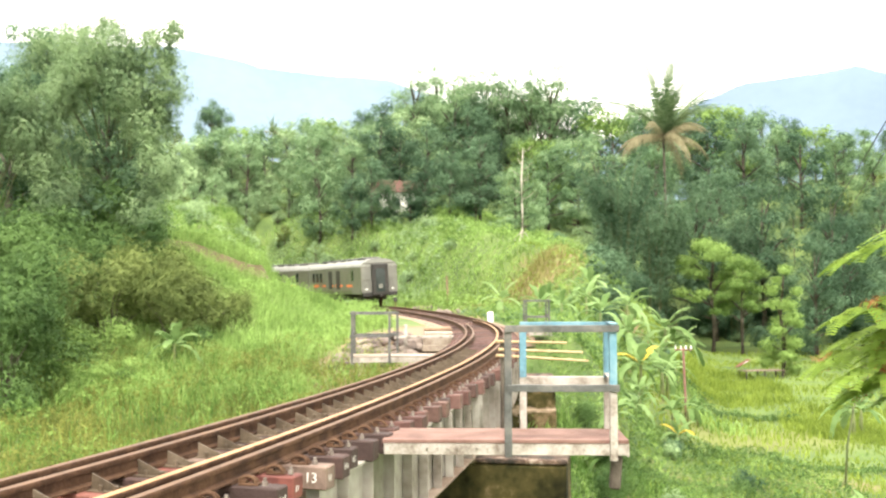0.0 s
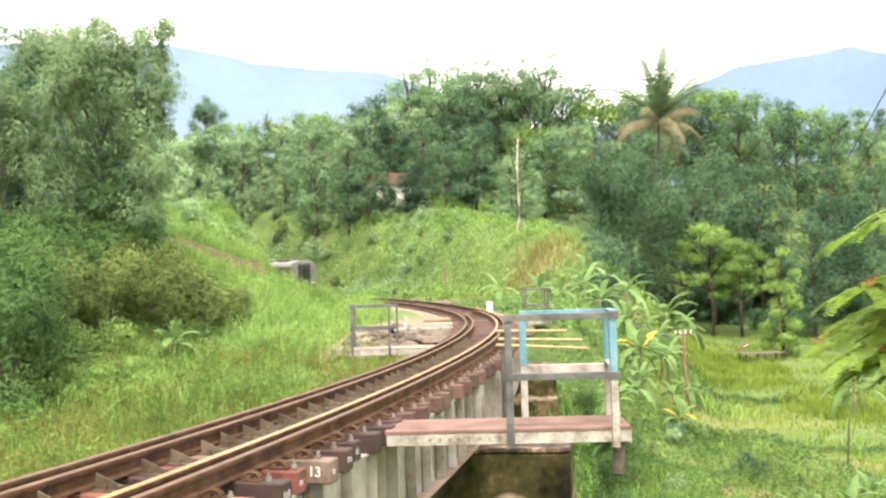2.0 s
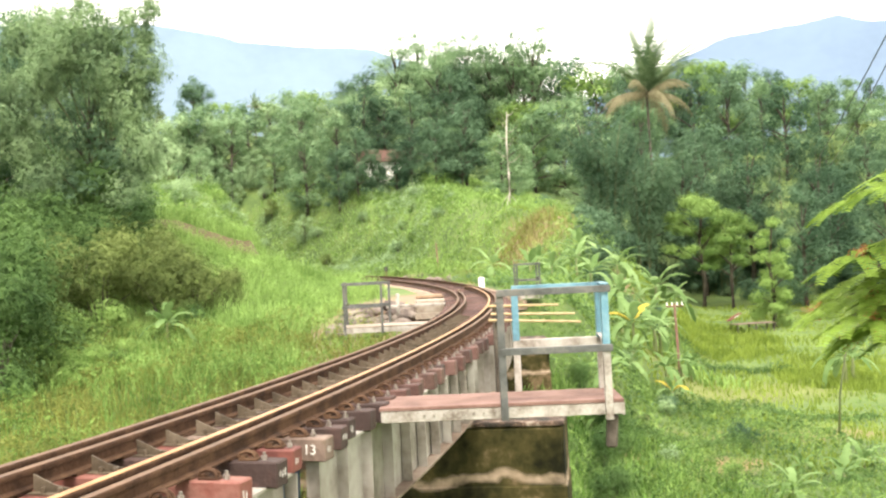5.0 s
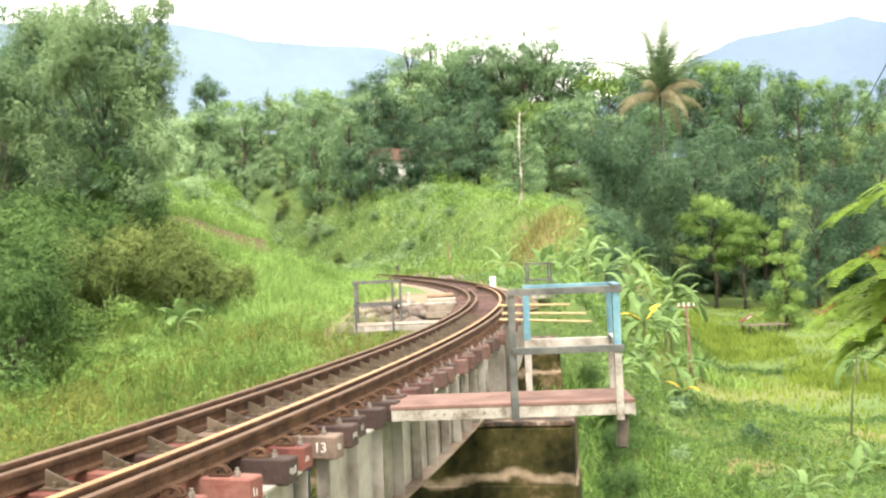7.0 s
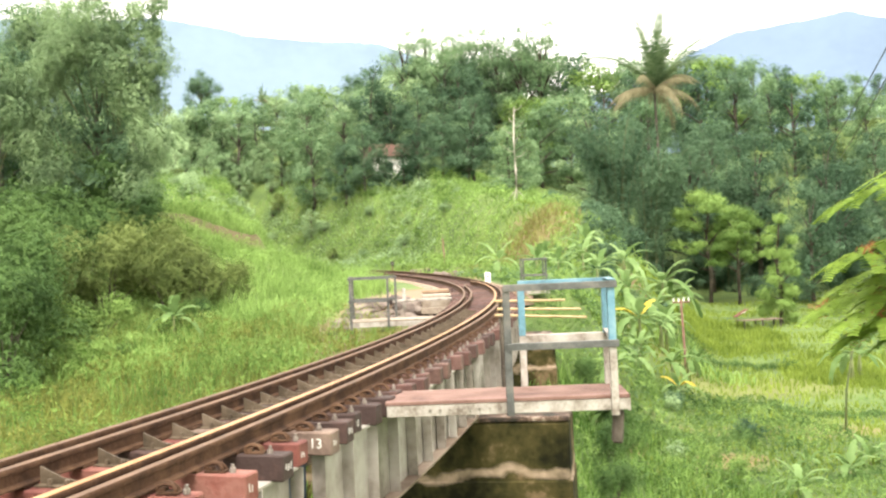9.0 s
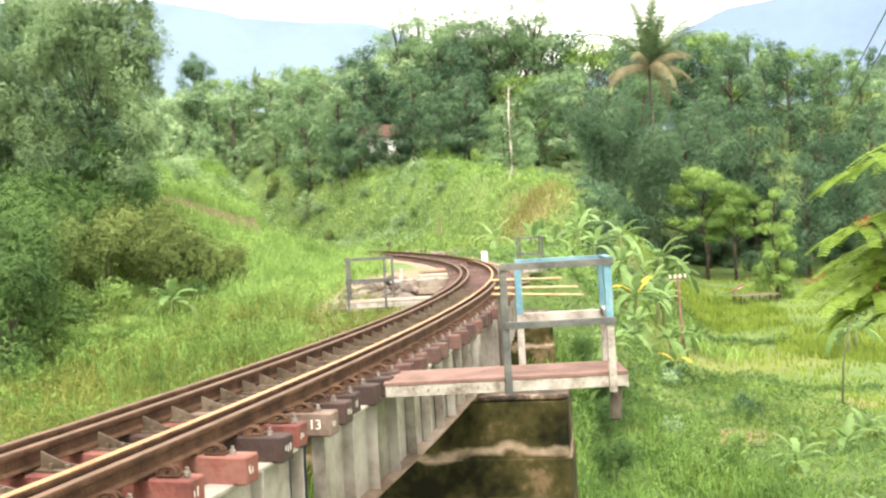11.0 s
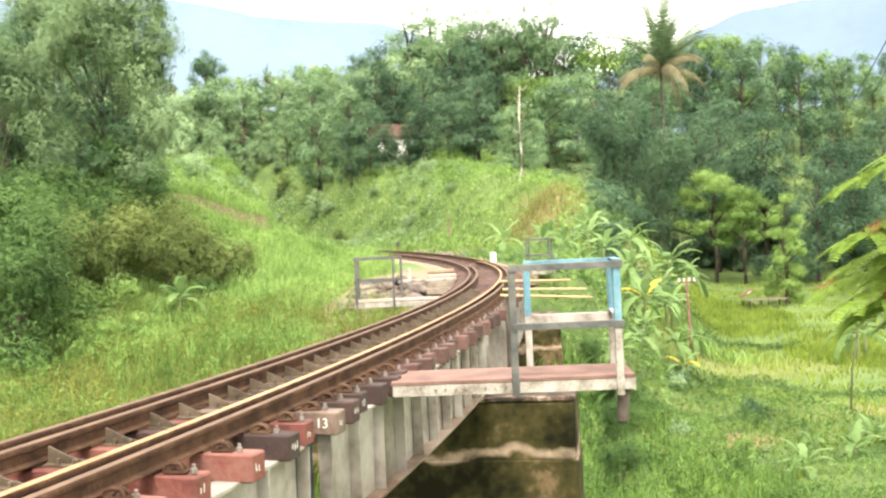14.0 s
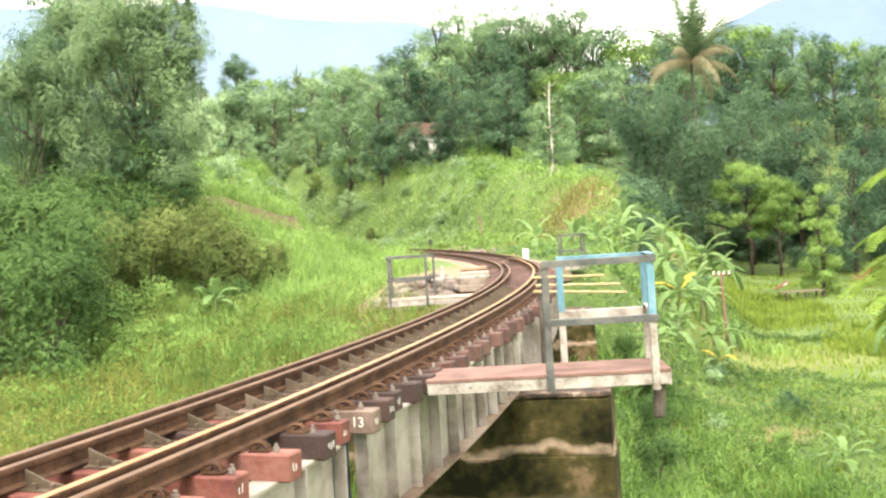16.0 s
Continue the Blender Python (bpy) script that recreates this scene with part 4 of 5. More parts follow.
def plume_bamboo(label, seed, lobes, mat, n=19000, size=0.28):
    """A great bamboo: culms bend out to heavy rounded plumes of fine hanging leaves."""
    rng = np.random.default_rng(seed)
    t = thing("bamboo_clump", label, "bamboo")
    for x, y, z, r in lobes:
        for k in range(2):
            e = (x + rng.uniform(-0.4, 0.4) * r, y + rng.uniform(-0.4, 0.4) * r, z + 0.4 * r)
            part("culm", tube([(x * 0.08 + rng.uniform(-0.5, 0.5), rng.uniform(2.6, 3.2), -0.4), (x * 0.15, 2.6 + y * 0.2, z * 0.5), (x * 0.45, 1.2 + y * 0.5, z * 0.85), (e[0] * 0.8, e[1] * 0.8, e[2]), e], [0.05, 0.045, 0.035, 0.02, 0.008], 5), "culm", t)
    small = []
    for x, y, z, r in lobes:
        small.append(((x, y, z), (r * 0.95, r * 0.95, r * 1.05)))
        for k in range(5):
            d = rng.normal(size=3)
            d /= np.linalg.norm(d)
            q = r * rng.uniform(0.22, 0.42)
            small.append(((x + d[0] * r * 0.72, y + d[1] * r * 0.72, z + d[2] * r * 0.75), (q, q, q * 1.5)))
    at, out, mid = crown_points(small, n, rng, 0.72)
    at, out, size = layered(at, out, mid, size, rng)
    part("foliage", leaf_cards(at, size, 0.8, 0.3, rng, outward=out), mat, t)
    return t


def bamboo_clump(label, seed, h, spread, culms, mat, n=5200, size=0.5, low=0.3):
    """Arching culms from one root, with hanging leafy plumes."""
    rng = np.random.default_rng(seed)
    t = thing("bamboo_clump", label, "bamboo")
    pts, outs, mids = [], [], []
    per = n // culms
    for i in range(culms):
        a, hh, arch = rng.uniform(0, 2 * np.pi), h * rng.uniform(0.65, 1.0), spread * rng.uniform(0.35, 1.0)
        base = np.array([math.cos(a), math.sin(a), 0]) * rng.uniform(0, spread * 0.25)
        line_pts = []
        for k in range(7):
            u = k / 6
            line_pts.append(base + np.array([math.cos(a), math.sin(a), 0]) * arch * u ** 2.2 + np.array([0, 0, hh * (u - 0.18 * u ** 4)]))
        part("culm", tube([tuple(p) for p in line_pts], [0.05, 0.048, 0.045, 0.04, 0.03, 0.02, 0.008], 5), "culm", t)
        # leaves hang in plumes, thickest towards the arching tip
        lp = np.array(line_pts)
        knots = 6
        at = np.linspace(low, 1.0, knots) + rng.uniform(-0.05, 0.05, knots)
        which = rng.choice(knots, per, p=np.array([3, 3, 3, 4, 4, 2]) / 19)
        u = np.clip(at[which], 0, 0.999) * 6
        idx = u.astype(int)
        fr = (u - idx)[:, None]
        c = lp[idx] * (1 - fr) + lp[idx + 1] * fr
        d = rng.normal(size=(per, 3))
        d /= np.linalg.norm(d, axis=1)[:, None]
        size_k = spread * np.array([0.2, 0.26, 0.32, 0.36, 0.32, 0.22])[which][:, None]
        pts.append(c + d * size_k * (0.45 + 0.55 * rng.random((per, 1)) ** 0.5) * np.array([1, 1, 1.15]) + np.array([0, 0, -0.12 * spread]))
        outs.append(d + np.array([0, 0, 0.4]))
        mids.append(c)
    at, out, size = layered(np.concatenate(pts), np.concatenate(outs), np.concatenate(mids), size, rng)
    part("foliage", leaf_cards(at, size, 0.7, 0.36, rng, outward=out), mat, t)
    return t


def shrub(label, seed, h, w, mat, n=1600, size=0.22, slim=0.45, droop=0.1):
    rng = np.random.default_rng(seed)
    t = thing("shrub", label, "shrub")
    bm, lobes = bmesh.new(), []
    for i in range(12):
        a, o = rng.uniform(0, 6.28), w * 0.62 * math.sqrt(rng.random())
        z = h * rng.uniform(0.1, 0.75)
        r = w * rng.uniform(0.28, 0.45)
        lobes.append(((math.cos(a) * o, math.sin(a) * o, z), (r, r, min(r, h * 0.4))))
        tube([(0, 0, -0.3), (math.cos(a) * o * 0.4, math.sin(a) * o * 0.4, z * 0.6), lobes[-1][0]], [0.04, 0.025, 0.01], 5, bm)
    part("stem", bm, "bark", t)
    at, out, mid = crown_points(lobes, n, rng, 0.5)
    at, out, size = layered(at, out, mid, size, rng)
    part("foliage", leaf_cards(at, size, droop, slim, rng, outward=out), mat, t)
    return t


def broad_leaf(length, width, bend, rng, torn=True):
    """One banana leaf: midrib along +x, rising then hanging, with a torn edge."""
    bm = bmesh.new()
    k, rows = 18, []
    for i in range(k + 1):
        u = i / k
        x, z = length * (u - 0.18 * bend * u ** 3), length * (0.35 * u - bend * 0.75 * u ** 2.3)
        w = width * 0.5 * min(1.0, max(0.03, (u - 0.1) * 5)) * math.sqrt(max(0.0, 1 - u ** 5)) + 0.006
        ja, jb = (rng.uniform(0.5, 1.0) if torn else 1.0 for _ in "ab")
        rows.append([bm.verts.new((x, w * ja, z - w * 0.3 * rng.uniform(0.6, 1.4))), bm.verts.new((x, 0, z)), bm.verts.new((x, -w * jb, z - w * 0.3 * rng.uniform(0.6, 1.4)))])
    for a, b in zip(rows, rows[1:]):
        bm.faces.new((a[0], a[1], b[1], b[0]))
        bm.faces.new((a[1], a[2], b[2], b[1]))
    return bm


def banana(label, seed, stem, leaf_len, n, mats=("leaf_banana",), upright=0.0):
    rng = random.Random(seed)
    t = thing("banana_plant", label, "banana plant")
    part("stem", tube([(0, 0, -0.3), (0.02, 0, stem * 0.5), (0, 0.02, stem)], [0.13, 0.1, 0.06], 8), "banana_stem", t, smooth=True)
    for i in range(n):
        old = i / max(1, n - 1)
        ob = part("leaf", broad_leaf(leaf_len * rng.uniform(0.75, 1.1), leaf_len * 0.28, 0.55 + 0.85 * old * (1 - upright) + rng.uniform(-0.1, 0.2), rng), mats[min(len(mats) - 1, int(old * len(mats)))], t, smooth=True)
        ob.matrix_basis = Matrix.Translation((0, 0, stem * (1.0 - 0.12 * old))) @ Matrix.Rotation(i * 2.4 + rng.uniform(-0.3, 0.3), 4, "Z") @ Matrix.Rotation(-radians(58 - 56 * old + 20 * upright), 4, "Y")
    return t


def palm(label, seed, h, green, dry, frond_len, spread=0.45):
    """A feather palm: a plume of green fronds standing up, old dry ones hanging out round it."""
    rng = np.random.default_rng(seed)
    t = thing("palm_tree", label, "palm tree")
    part("trunk", tube([(0, 0, -0.5), (0.25, 0, h * 0.4), (0.1, 0.1, h)], [0.2, 0.15, 0.12], 8), "bark", t, smooth=True)
    for i in range(green + dry):
        fresh = i < green
        old = i / green if fresh else (i - green) / dry
        a = i * 2.4 + rng.uniform(-0.3, 0.3)
        up = 1.55 - spread * old if fresh else 0.55 - 0.6 * old
        up += rng.uniform(-0.2, 0.2)
        L = frond_len * rng.uniform(0.55, 1.1) * (1.1 if fresh else 0.85)
        bend = 0.25 + (spread + 0.05) * old if fresh else 0.9 + 0.4 * old
        pts = [np.array([0.1, 0.1, h])]
        for k in range(1, 9):
            ang = up - bend * (k / 8) ** 1.5 * 1.2
            # the whole plume leans a little to one side
            pts.append(pts[-1] + np.array([math.cos(a) * math.cos(ang) + (0.1 if fresh else 0), math.sin(a) * math.cos(ang), math.sin(ang)]) * L / 8)
        v, f = [], []
        side = np.array([-math.sin(a), math.cos(a), 0])
        for k in range(1, 9):
            step = pts[k] - pts[k - 1]
            for j in range(6):
                c = pts[k - 1] + step * j / 6
                w = L * 0.2 * math.sin(math.pi * min(1, (k + j / 6) / 9.3) ** 0.7) * rng.uniform(0.7, 1.1)
                for sgn in (-1, 1):
                    d = side * sgn * w * 0.75 + step * 0.9 + np.array([0, 0, -w * (0.45 if fresh else 1.0)])
                    q = len(v)
                    v += [c - step * 0.07, c + step * 0.07, c + d * 0.6 + step * 0.06, c + d]
                    f.append((q, q + 1, q + 2, q + 3))
        part("frond", (np.array(v), f), "leaf_palm" if fresh else "leaf_dry", t)
    return t


def ground_z(x, y):
    return float(height(np.array([float(x)]), np.array([float(y)]))[0])


def place(proto, x, y, scale=1.0, turn=0.0, dz=0.0, tall=1.0):
    return copy_thing(proto, Matrix.Translation((x, y, ground_z(x, y) + dz)) @ Matrix.Rotation(turn, 4, "Z") @ Matrix.Diagonal((scale, scale, scale * tall, 1)))


def move(proto, x, y, scale=1.0, turn=0.0, dz=0.0, tall=1.0):
    proto.matrix_basis = Matrix.Translation((x, y, ground_z(x, y) + dz)) @ Matrix.Rotation(turn, 4, "Z") @ Matrix.Diagonal((scale, scale, scale * tall, 1))
    return proto


def scatter(protos, spots):
    """Copies of the plants, in turn, at the spots (x, y, scale)."""
    used = set()
    for i, (x, y, sc, k) in enumerate(spots):
        p = protos[k % len(protos)]
        turn = (i * 2.399) % 6.283
        if id(p) in used:
            place(p, x, y, sc, turn)
        else:
            used.add(id(p))
            move(p, x, y, sc, turn)


woods = [
    broad_tree("mid-green broadleaf tree in the hillside wood", 11, 12, 4.8, 26, "leaf_mid", low=0.1, n=1800, size=0.68),
    broad_tree("dark green dense tree in the hillside wood", 12, 13, 4.6, 26, "leaf_dark", low=0.12, n=1800, size=0.68),
    broad_tree("light green spreading tree in the hillside wood", 13, 10, 5.0, 24, "leaf_light", flat=0.55, low=0.12, n=1800, size=0.68),
    broad_tree("olive green tree in the hillside wood", 14, 11, 4.6, 24, "leaf_olive", low=0.1, n=1800, size=0.68),
    broad_tree("tall airy tree with feathery layers in the wood", 15, 15, 4.8, 26, "leaf_haze_pale", flat=0.36, low=0.2, n=2050, size=0.5),
    broad_tree("young tree in the hillside wood, its green paled with painted haze", 16, 10, 4.6, 24, "leaf_haze_pale", flat=0.7, low=0.08, n=1800, size=0.68),
]
WOOD_H = (12, 13, 10, 11, 15, 10)


def free(x, y, gap=5.5):
    s, lat = near_line(np.array([x]), np.array([y]))
    return abs(lat[0]) > gap


def canopy(bearing):
    """How steeply the wood's top line stands over the eye, by bearing."""
    return np.interp(bearing, (-26, -13, -8.7, -5.9, -3.5, -1, 0.5, 7.5, 9, 11.4, 15, 17.6, 19.3, 21.5, 25), (0.17, 0.164, 0.172, 0.18, 0.188, 0.195, 0.208, 0.208, 0.197, 0.192, 0.185, 0.187, 0.177, 0.16, 0.148))


def wood_spots():
    rng = np.random.default_rng(21)
    spots, tries = [], 0
    while len(spots) < 88 and tries < 12000:
        tries += 1
        b = rng.uniform(-22, 27)
        r = rng.uniform(108 if b < 9 else 94, 164)
        x, y = r * math.sin(radians(b)), r * math.cos(radians(b))
        if not free(x, y, 6) or (-2.2 < b < 1.2 and r < 123):
            continue
        if any((x - p[0]) ** 2 + (y - p[1]) ** 2 < 21 for p in spots):
            continue
        kinds = (2, 5, 0, 5, 3, 2, 0) if b < -3 else (1, 0, 0, 5, 1) if b < 5.5 else (0, 2, 4, 0) if b < 12 else (1, 0, 1, 0, 1) if r < 125 else (0, 1, 0, 3)
        kind = int(rng.choice(kinds))
        reach = 1.3 + r * canopy(b) * rng.uniform(0.93, 1.0) - ground_z(x, y)
        own = rng.uniform(0.55, 0.95) if r < 128 else rng.uniform(0.9, 1.3)
        sc = min(own, reach / WOOD_H[kind])
        if sc > 0.36:
            spots.append((x, y, sc, kind))
    return spots


scatter(woods, wood_spots())
# the last row closes the wood's top line
rng = np.random.default_rng(17)
for i in range(38):
    b, r = -22 + 1.28 * i + rng.uniform(-0.3, 0.3), rng.uniform(146, 160)
    if -12.2 < b < -9.4:
        r = 144
    x, y = r * math.sin(radians(b)), r * math.cos(radians(b))
    kind = (5, 0, 2, 3)[i % 4] if b < -2 else (1, 0)[i % 2] if b < 9 else (0, 1, 2, 0)[i % 4]
    k = (1.3 + r * canopy(b) * rng.uniform(0.96, 1.03) * (1.0 if b < 10 else 1.03) - ground_z(x, y)) / WOOD_H[kind]
    place(woods[kind], x, y, min(max(k, 0.4), 1.9), i)
# a younger growth at the wood's foot on the left
rng = np.random.default_rng(8)
for i in range(48):
    b, r = radians(rng.uniform(-17, -2.3)), rng.uniform(104, 138)
    x, y = r * math.sin(b), r * math.cos(b)
    if free(x, y, 4.5):
        place(woods[(5, 2, 5, 0, 3)[i % 5]], x, y, rng.uniform(0.3, 0.5) * (1 + max(0, r - 116) * 0.02), i)

# tall bamboo on the left, its crown over the bank
big_bamboo = plume_bamboo("tall dense bamboo clump with heavy plumes over the bank", 31, [
    (-0.4, 0.0, 9.9, 1.35), (1.0, 0.3, 10.2, 1.2), (2.3, -0.2, 10.0, 1.1), (3.2, 0.0, 10.9, 0.6), (2.7, 0.4, 8.7, 1.35), (-1.2, 0.2, 8.8, 1.2), (2.1, 0.2, 7.0, 1.25), (2.6, 0.0, 5.2, 1.1),
    (0.6, 0.8, 8.8, 1.4), (-1.9, 0.6, 7.9, 1.0), (-1.5, 0.2, 4.2, 0.9), (1.3, -0.2, 8.6, 1.2), (1.9, 0.5, 3.2, 1.3)], "leaf_bamboo")
move(big_bamboo, -13.3, 45.0, 1.0)
place(big_bamboo, -18.4, 53.5, 1.07, -0.3)
place(big_bamboo, -17.0, 43.5, 0.8, 0.5)
place(big_bamboo, -16.2, 59.0, 0.72, 0.3)
weeping = bamboo_clump("slender weeping bamboo at the wood's edge", 33, 15, 3.2, 24, "leaf_dark", 10000, 0.36, low=0.06)
move(weeping, 16.4, 79.5, 0.95, 0.3)
for x, y, k, turn in ((20.5, 86.0, 1.05, 1.9), (29.0, 92.0, 1.1, 4.4), (18.0, 92.0, 1.05, 2.5), (38.5, 92.0, 0.95, 5.2)):
    place(weeping, x, y, k, turn)

# thicket below the bamboo
thicket = [
    shrub("dense green thicket beside the railway bank", 41, 4.6, 2.8, "leaf_thicket", 3900, 0.29, 0.35, 0.5),
    shrub("olive brown thicket beside the railway bank", 42, 4.4, 2.5, "leaf_olive", 3600, 0.28, 0.4, 0.4),
    shrub("dark green bush in the hollow by the bank", 43, 2.4, 1.9, "leaf_thicket", 2400, 0.25, 0.5),
]
thicket.append(shrub("light green leafy bush in the hollow by the bank", 47, 2.6, 1.9, "leaf_light", 3600, 0.22, 0.45))
scatter(thicket, [(-11.6, 31.4, 1.05, 0), (-10.3, 36.4, 0.98, 1), (-9.3, 32.2, 0.72, 3), (-8.2, 36.6, 0.78, 1), (-13.4, 34.5, 1.15, 0), (-16.0, 31.5, 1.2, 0), (-11.9, 39.0, 0.95, 0), (-7.2, 34.2, 0.55, 2),
                  (-17.5, 38.0, 1.2, 0), (-9.6, 41.0, 0.8, 1), (-14.8, 42.5, 1.0, 0), (-10.6, 29.4, 0.6, 2), (-19.5, 35.0, 1.2, 0), (-13.4, 46.5, 1.05, 0), (-17.0, 50.0, 1.1, 0), (-20.0, 41.5, 1.2, 0), (-11.6, 44.5, 0.8, 0), (-8.4, 39.4, 0.55, 3), (-10.7, 28.0, 0.85, 0), (-12.6, 28.4, 0.95, 0), (-9.0, 29.4, 0.62, 3), (-14.6, 29.0, 1.0, 0), (-8.2, 30.6, 0.55, 2), (-7.4, 32.4, 0.6, 2), (-9.9, 30.8, 0.7, 2), (-7.0, 36.0, 0.72, 1), (-6.9, 34.6, 0.6, 3), (-6.4, 38.0, 0.5, 1)])

# bushes over the hillside, and at the wood's foot
bushes = [
    shrub("bright green bush on the hillside", 44, 2.2, 1.9, "leaf_light", 600, 0.4),
    shrub("bush on the hillside, its green paled with painted haze", 45, 2.6, 2.0, "leaf_haze_pale", 600, 0.42),
    shrub("low dark bush under the trees", 46, 2.6, 2.3, "leaf_dark", 560, 0.52),
]


def bush_spots():
    rng = np.random.default_rng(5)
    spots = []
    for i in range(2600):
        y = rng.uniform(52, 120)
        x = rng.uniform(-0.42 * y, 0.5 * y)
        s, lat = near_line(np.array([x]), np.array([y]))
        l = lat[0]
        if abs(l) < 3.6:
            continue
        on_hill = l > 0 and x < 12
        if on_hill:
            if y < 70 or (x > 4.5 and y < 96 and l < 22) or (-1 < x and y < 88 and rng.random() < 0.85):
                continue
            if l < 5 or rng.random() < 0.25:
                continue
            kind = rng.choice([0, 0, 0, 1])
        elif l < 0:
            if math.hypot(x, y) < 66 or x > -0.13 * y:
                continue
            kind = rng.choice([0, 1, 0, 1])
        else:
            if math.hypot(x, y) < 89 or math.hypot(x, y) > 104 or x < 13:
                continue
            kind = rng.choice([2, 2, 1])
        if any((x - a) ** 2 + (y - b) ** 2 < 4 for a, b, _, _ in spots):
            continue
        spots.append((x, y, rng.uniform(0.5, 1.0), kind))
        if len(spots) >= 130:
            break
    return spots


scatter(bushes, bush_spots())

for i in range(44):
    x, y = line(92 + i * 1.0, 5.0 + 9.0 * ((i * 0.618) % 1.0)).xy
    place(bushes[i % 2], x, y, 0.5 + 0.5 * ((i * 0.37) % 1.0), i)
for x, y, k in ((12.0, 62.0, 0.7), (12.6, 66.0, 0.8), (13.4, 70.0, 0.9), (11.6, 58.8, 0.6), (13.6, 74.5, 0.9), (14.2, 67.0, 0.9)):
    place(bushes[2], x, y, k, x)
for x, y, k in ((5.2, 27.6, 0.36), (6.0, 30.6, 0.36), (4.7, 24.6, 0.3), (5.6, 33.4, 0.3)):
    place(thicket[0], x, y, k, x)
# single trees that stand out
far_tree = broad_tree("round dark tree alone on the far ridge", 51, 14, 3.9, 26, "leaf_dark", 4500, 0.42, flat=0.9, low=0.56)
move(far_tree, -29.4, 157.0, (31.6 - ground_z(-29.4, 157.0)) / 14.0)
for b, r, top in ((-13.4, 132.0, 0.166), (-14.4, 136.0, 0.168), (-12.4, 138.0, 0.163), (-11.2, 140.0, 0.162), (-9.6, 141.0, 0.164)):
    x, y = r * math.sin(radians(b)), r * math.cos(radians(b))
    place(woods[5], x, y, (1.3 + r * top - ground_z(x, y)) / 10.0, b)
small = broad_tree("small light green tree with layered crown by the field", 52, 7.5, 2.7, 18, "leaf_light", 3800, 0.3, flat=0.5, low=0.42)
move(small, 24.8, 84.4, 1.25)
place(small, 26.4, 81.8, 0.82, 2.0)
leafy = broad_tree("slim leafy tree at the field's edge", 53, 8, 1.9, 22, "leaf_light", 3800, 0.3, low=0.08)
move(leafy, 25.4, 70.2, 0.98)
dense = broad_tree("tall dark dense tree behind the field, also set in the bamboo as shade", 54, 14, 4.8, 30, "leaf_dark", 5200, 0.42, low=0.06)
move(dense, 26.5, 95.0, 1.02)
# last three: dark trees added behind the bamboo to stand for its inner shade
for x, y, k, turn in ((32.0, 93.0, 1.0, 1.0), (37.5, 91.0, 0.95, 2.2), (22.0, 94.5, 0.95, 3.1), (43.0, 88.0, 0.85, 4.0), (29.0, 99.0, 1.05, 5.0), (35.5, 84.0, 0.75, 0.5), (31.0, 78.5, 0.66, 1.7), (36.5, 76.0, 0.7, 3.7), (-13.5, 47.4, 0.62, 2.0), (-17.6, 46.6, 0.66, 4.0), (-20.0, 56.5, 0.85, 1.0)):
    place(dense, x, y, k, turn)
crest = broad_tree("tall airy tree rising over the ridge", 55, 17, 4.6, 34, "leaf_mid", 4200, 0.42, flat=0.7, low=0.22)
for i, (x, y, top) in enumerate(((4.3, 150.0, 35.6), (1.0, 149.0, 34.0), (8.4, 148.0, 33.6), (11.2, 150.0, 34.6), (14.4, 149.0, 34.0), (17.6, 147.0, 33.4), (20.4, 148.0, 34.4), (6.4, 142.0, 32.0))):
    k = (top - ground_z(x, y)) / 17.0
    (move if i == 0 else place)(crest, x, y, min(k, 1.25), i * 1.3)
for x, y, k in ((-4.0, 115.0, 0.62), (-2.45, 116.8, 0.44), (-1.95, 116.2, 0.3), (0.25, 116.8, 0.44), (1.6, 118.5, 0.4), (2.0, 117.0, 0.55), (4.6, 114.0, 0.6), (-6.2, 116.0, 0.55), (-3.4, 128.0, 0.8), (2.4, 127.0, 0.8), (7.5, 115.0, 0.5), (-1.0, 127.5, 0.75)):
    place(woods[1], x, y, k, x)
coconut = palm("tall palm with a green plume and old dry fronds hanging", 61, 16.8, 28, 12, 6.8, 0.68)
move(coconut, 23.0, 93.0, 1.0)
ridge_palm = palm("green palm with wide hanging fronds in the wood", 62, 14.0, 22, 3, 4.6, 1.7)
for i, (x, y, top, turn) in enumerate(((-19.0, 146.0, 26.5, 1.0), (42.0, 112.0, 17.6, 2.0), (-3.6, 148.0, 29.5, 4.0), (36.5, 100.0, 15.6, 0.5))):
    (move if i == 0 else place)(ridge_palm, x, y, (top - ground_z(x, y)) / 17.0, turn)


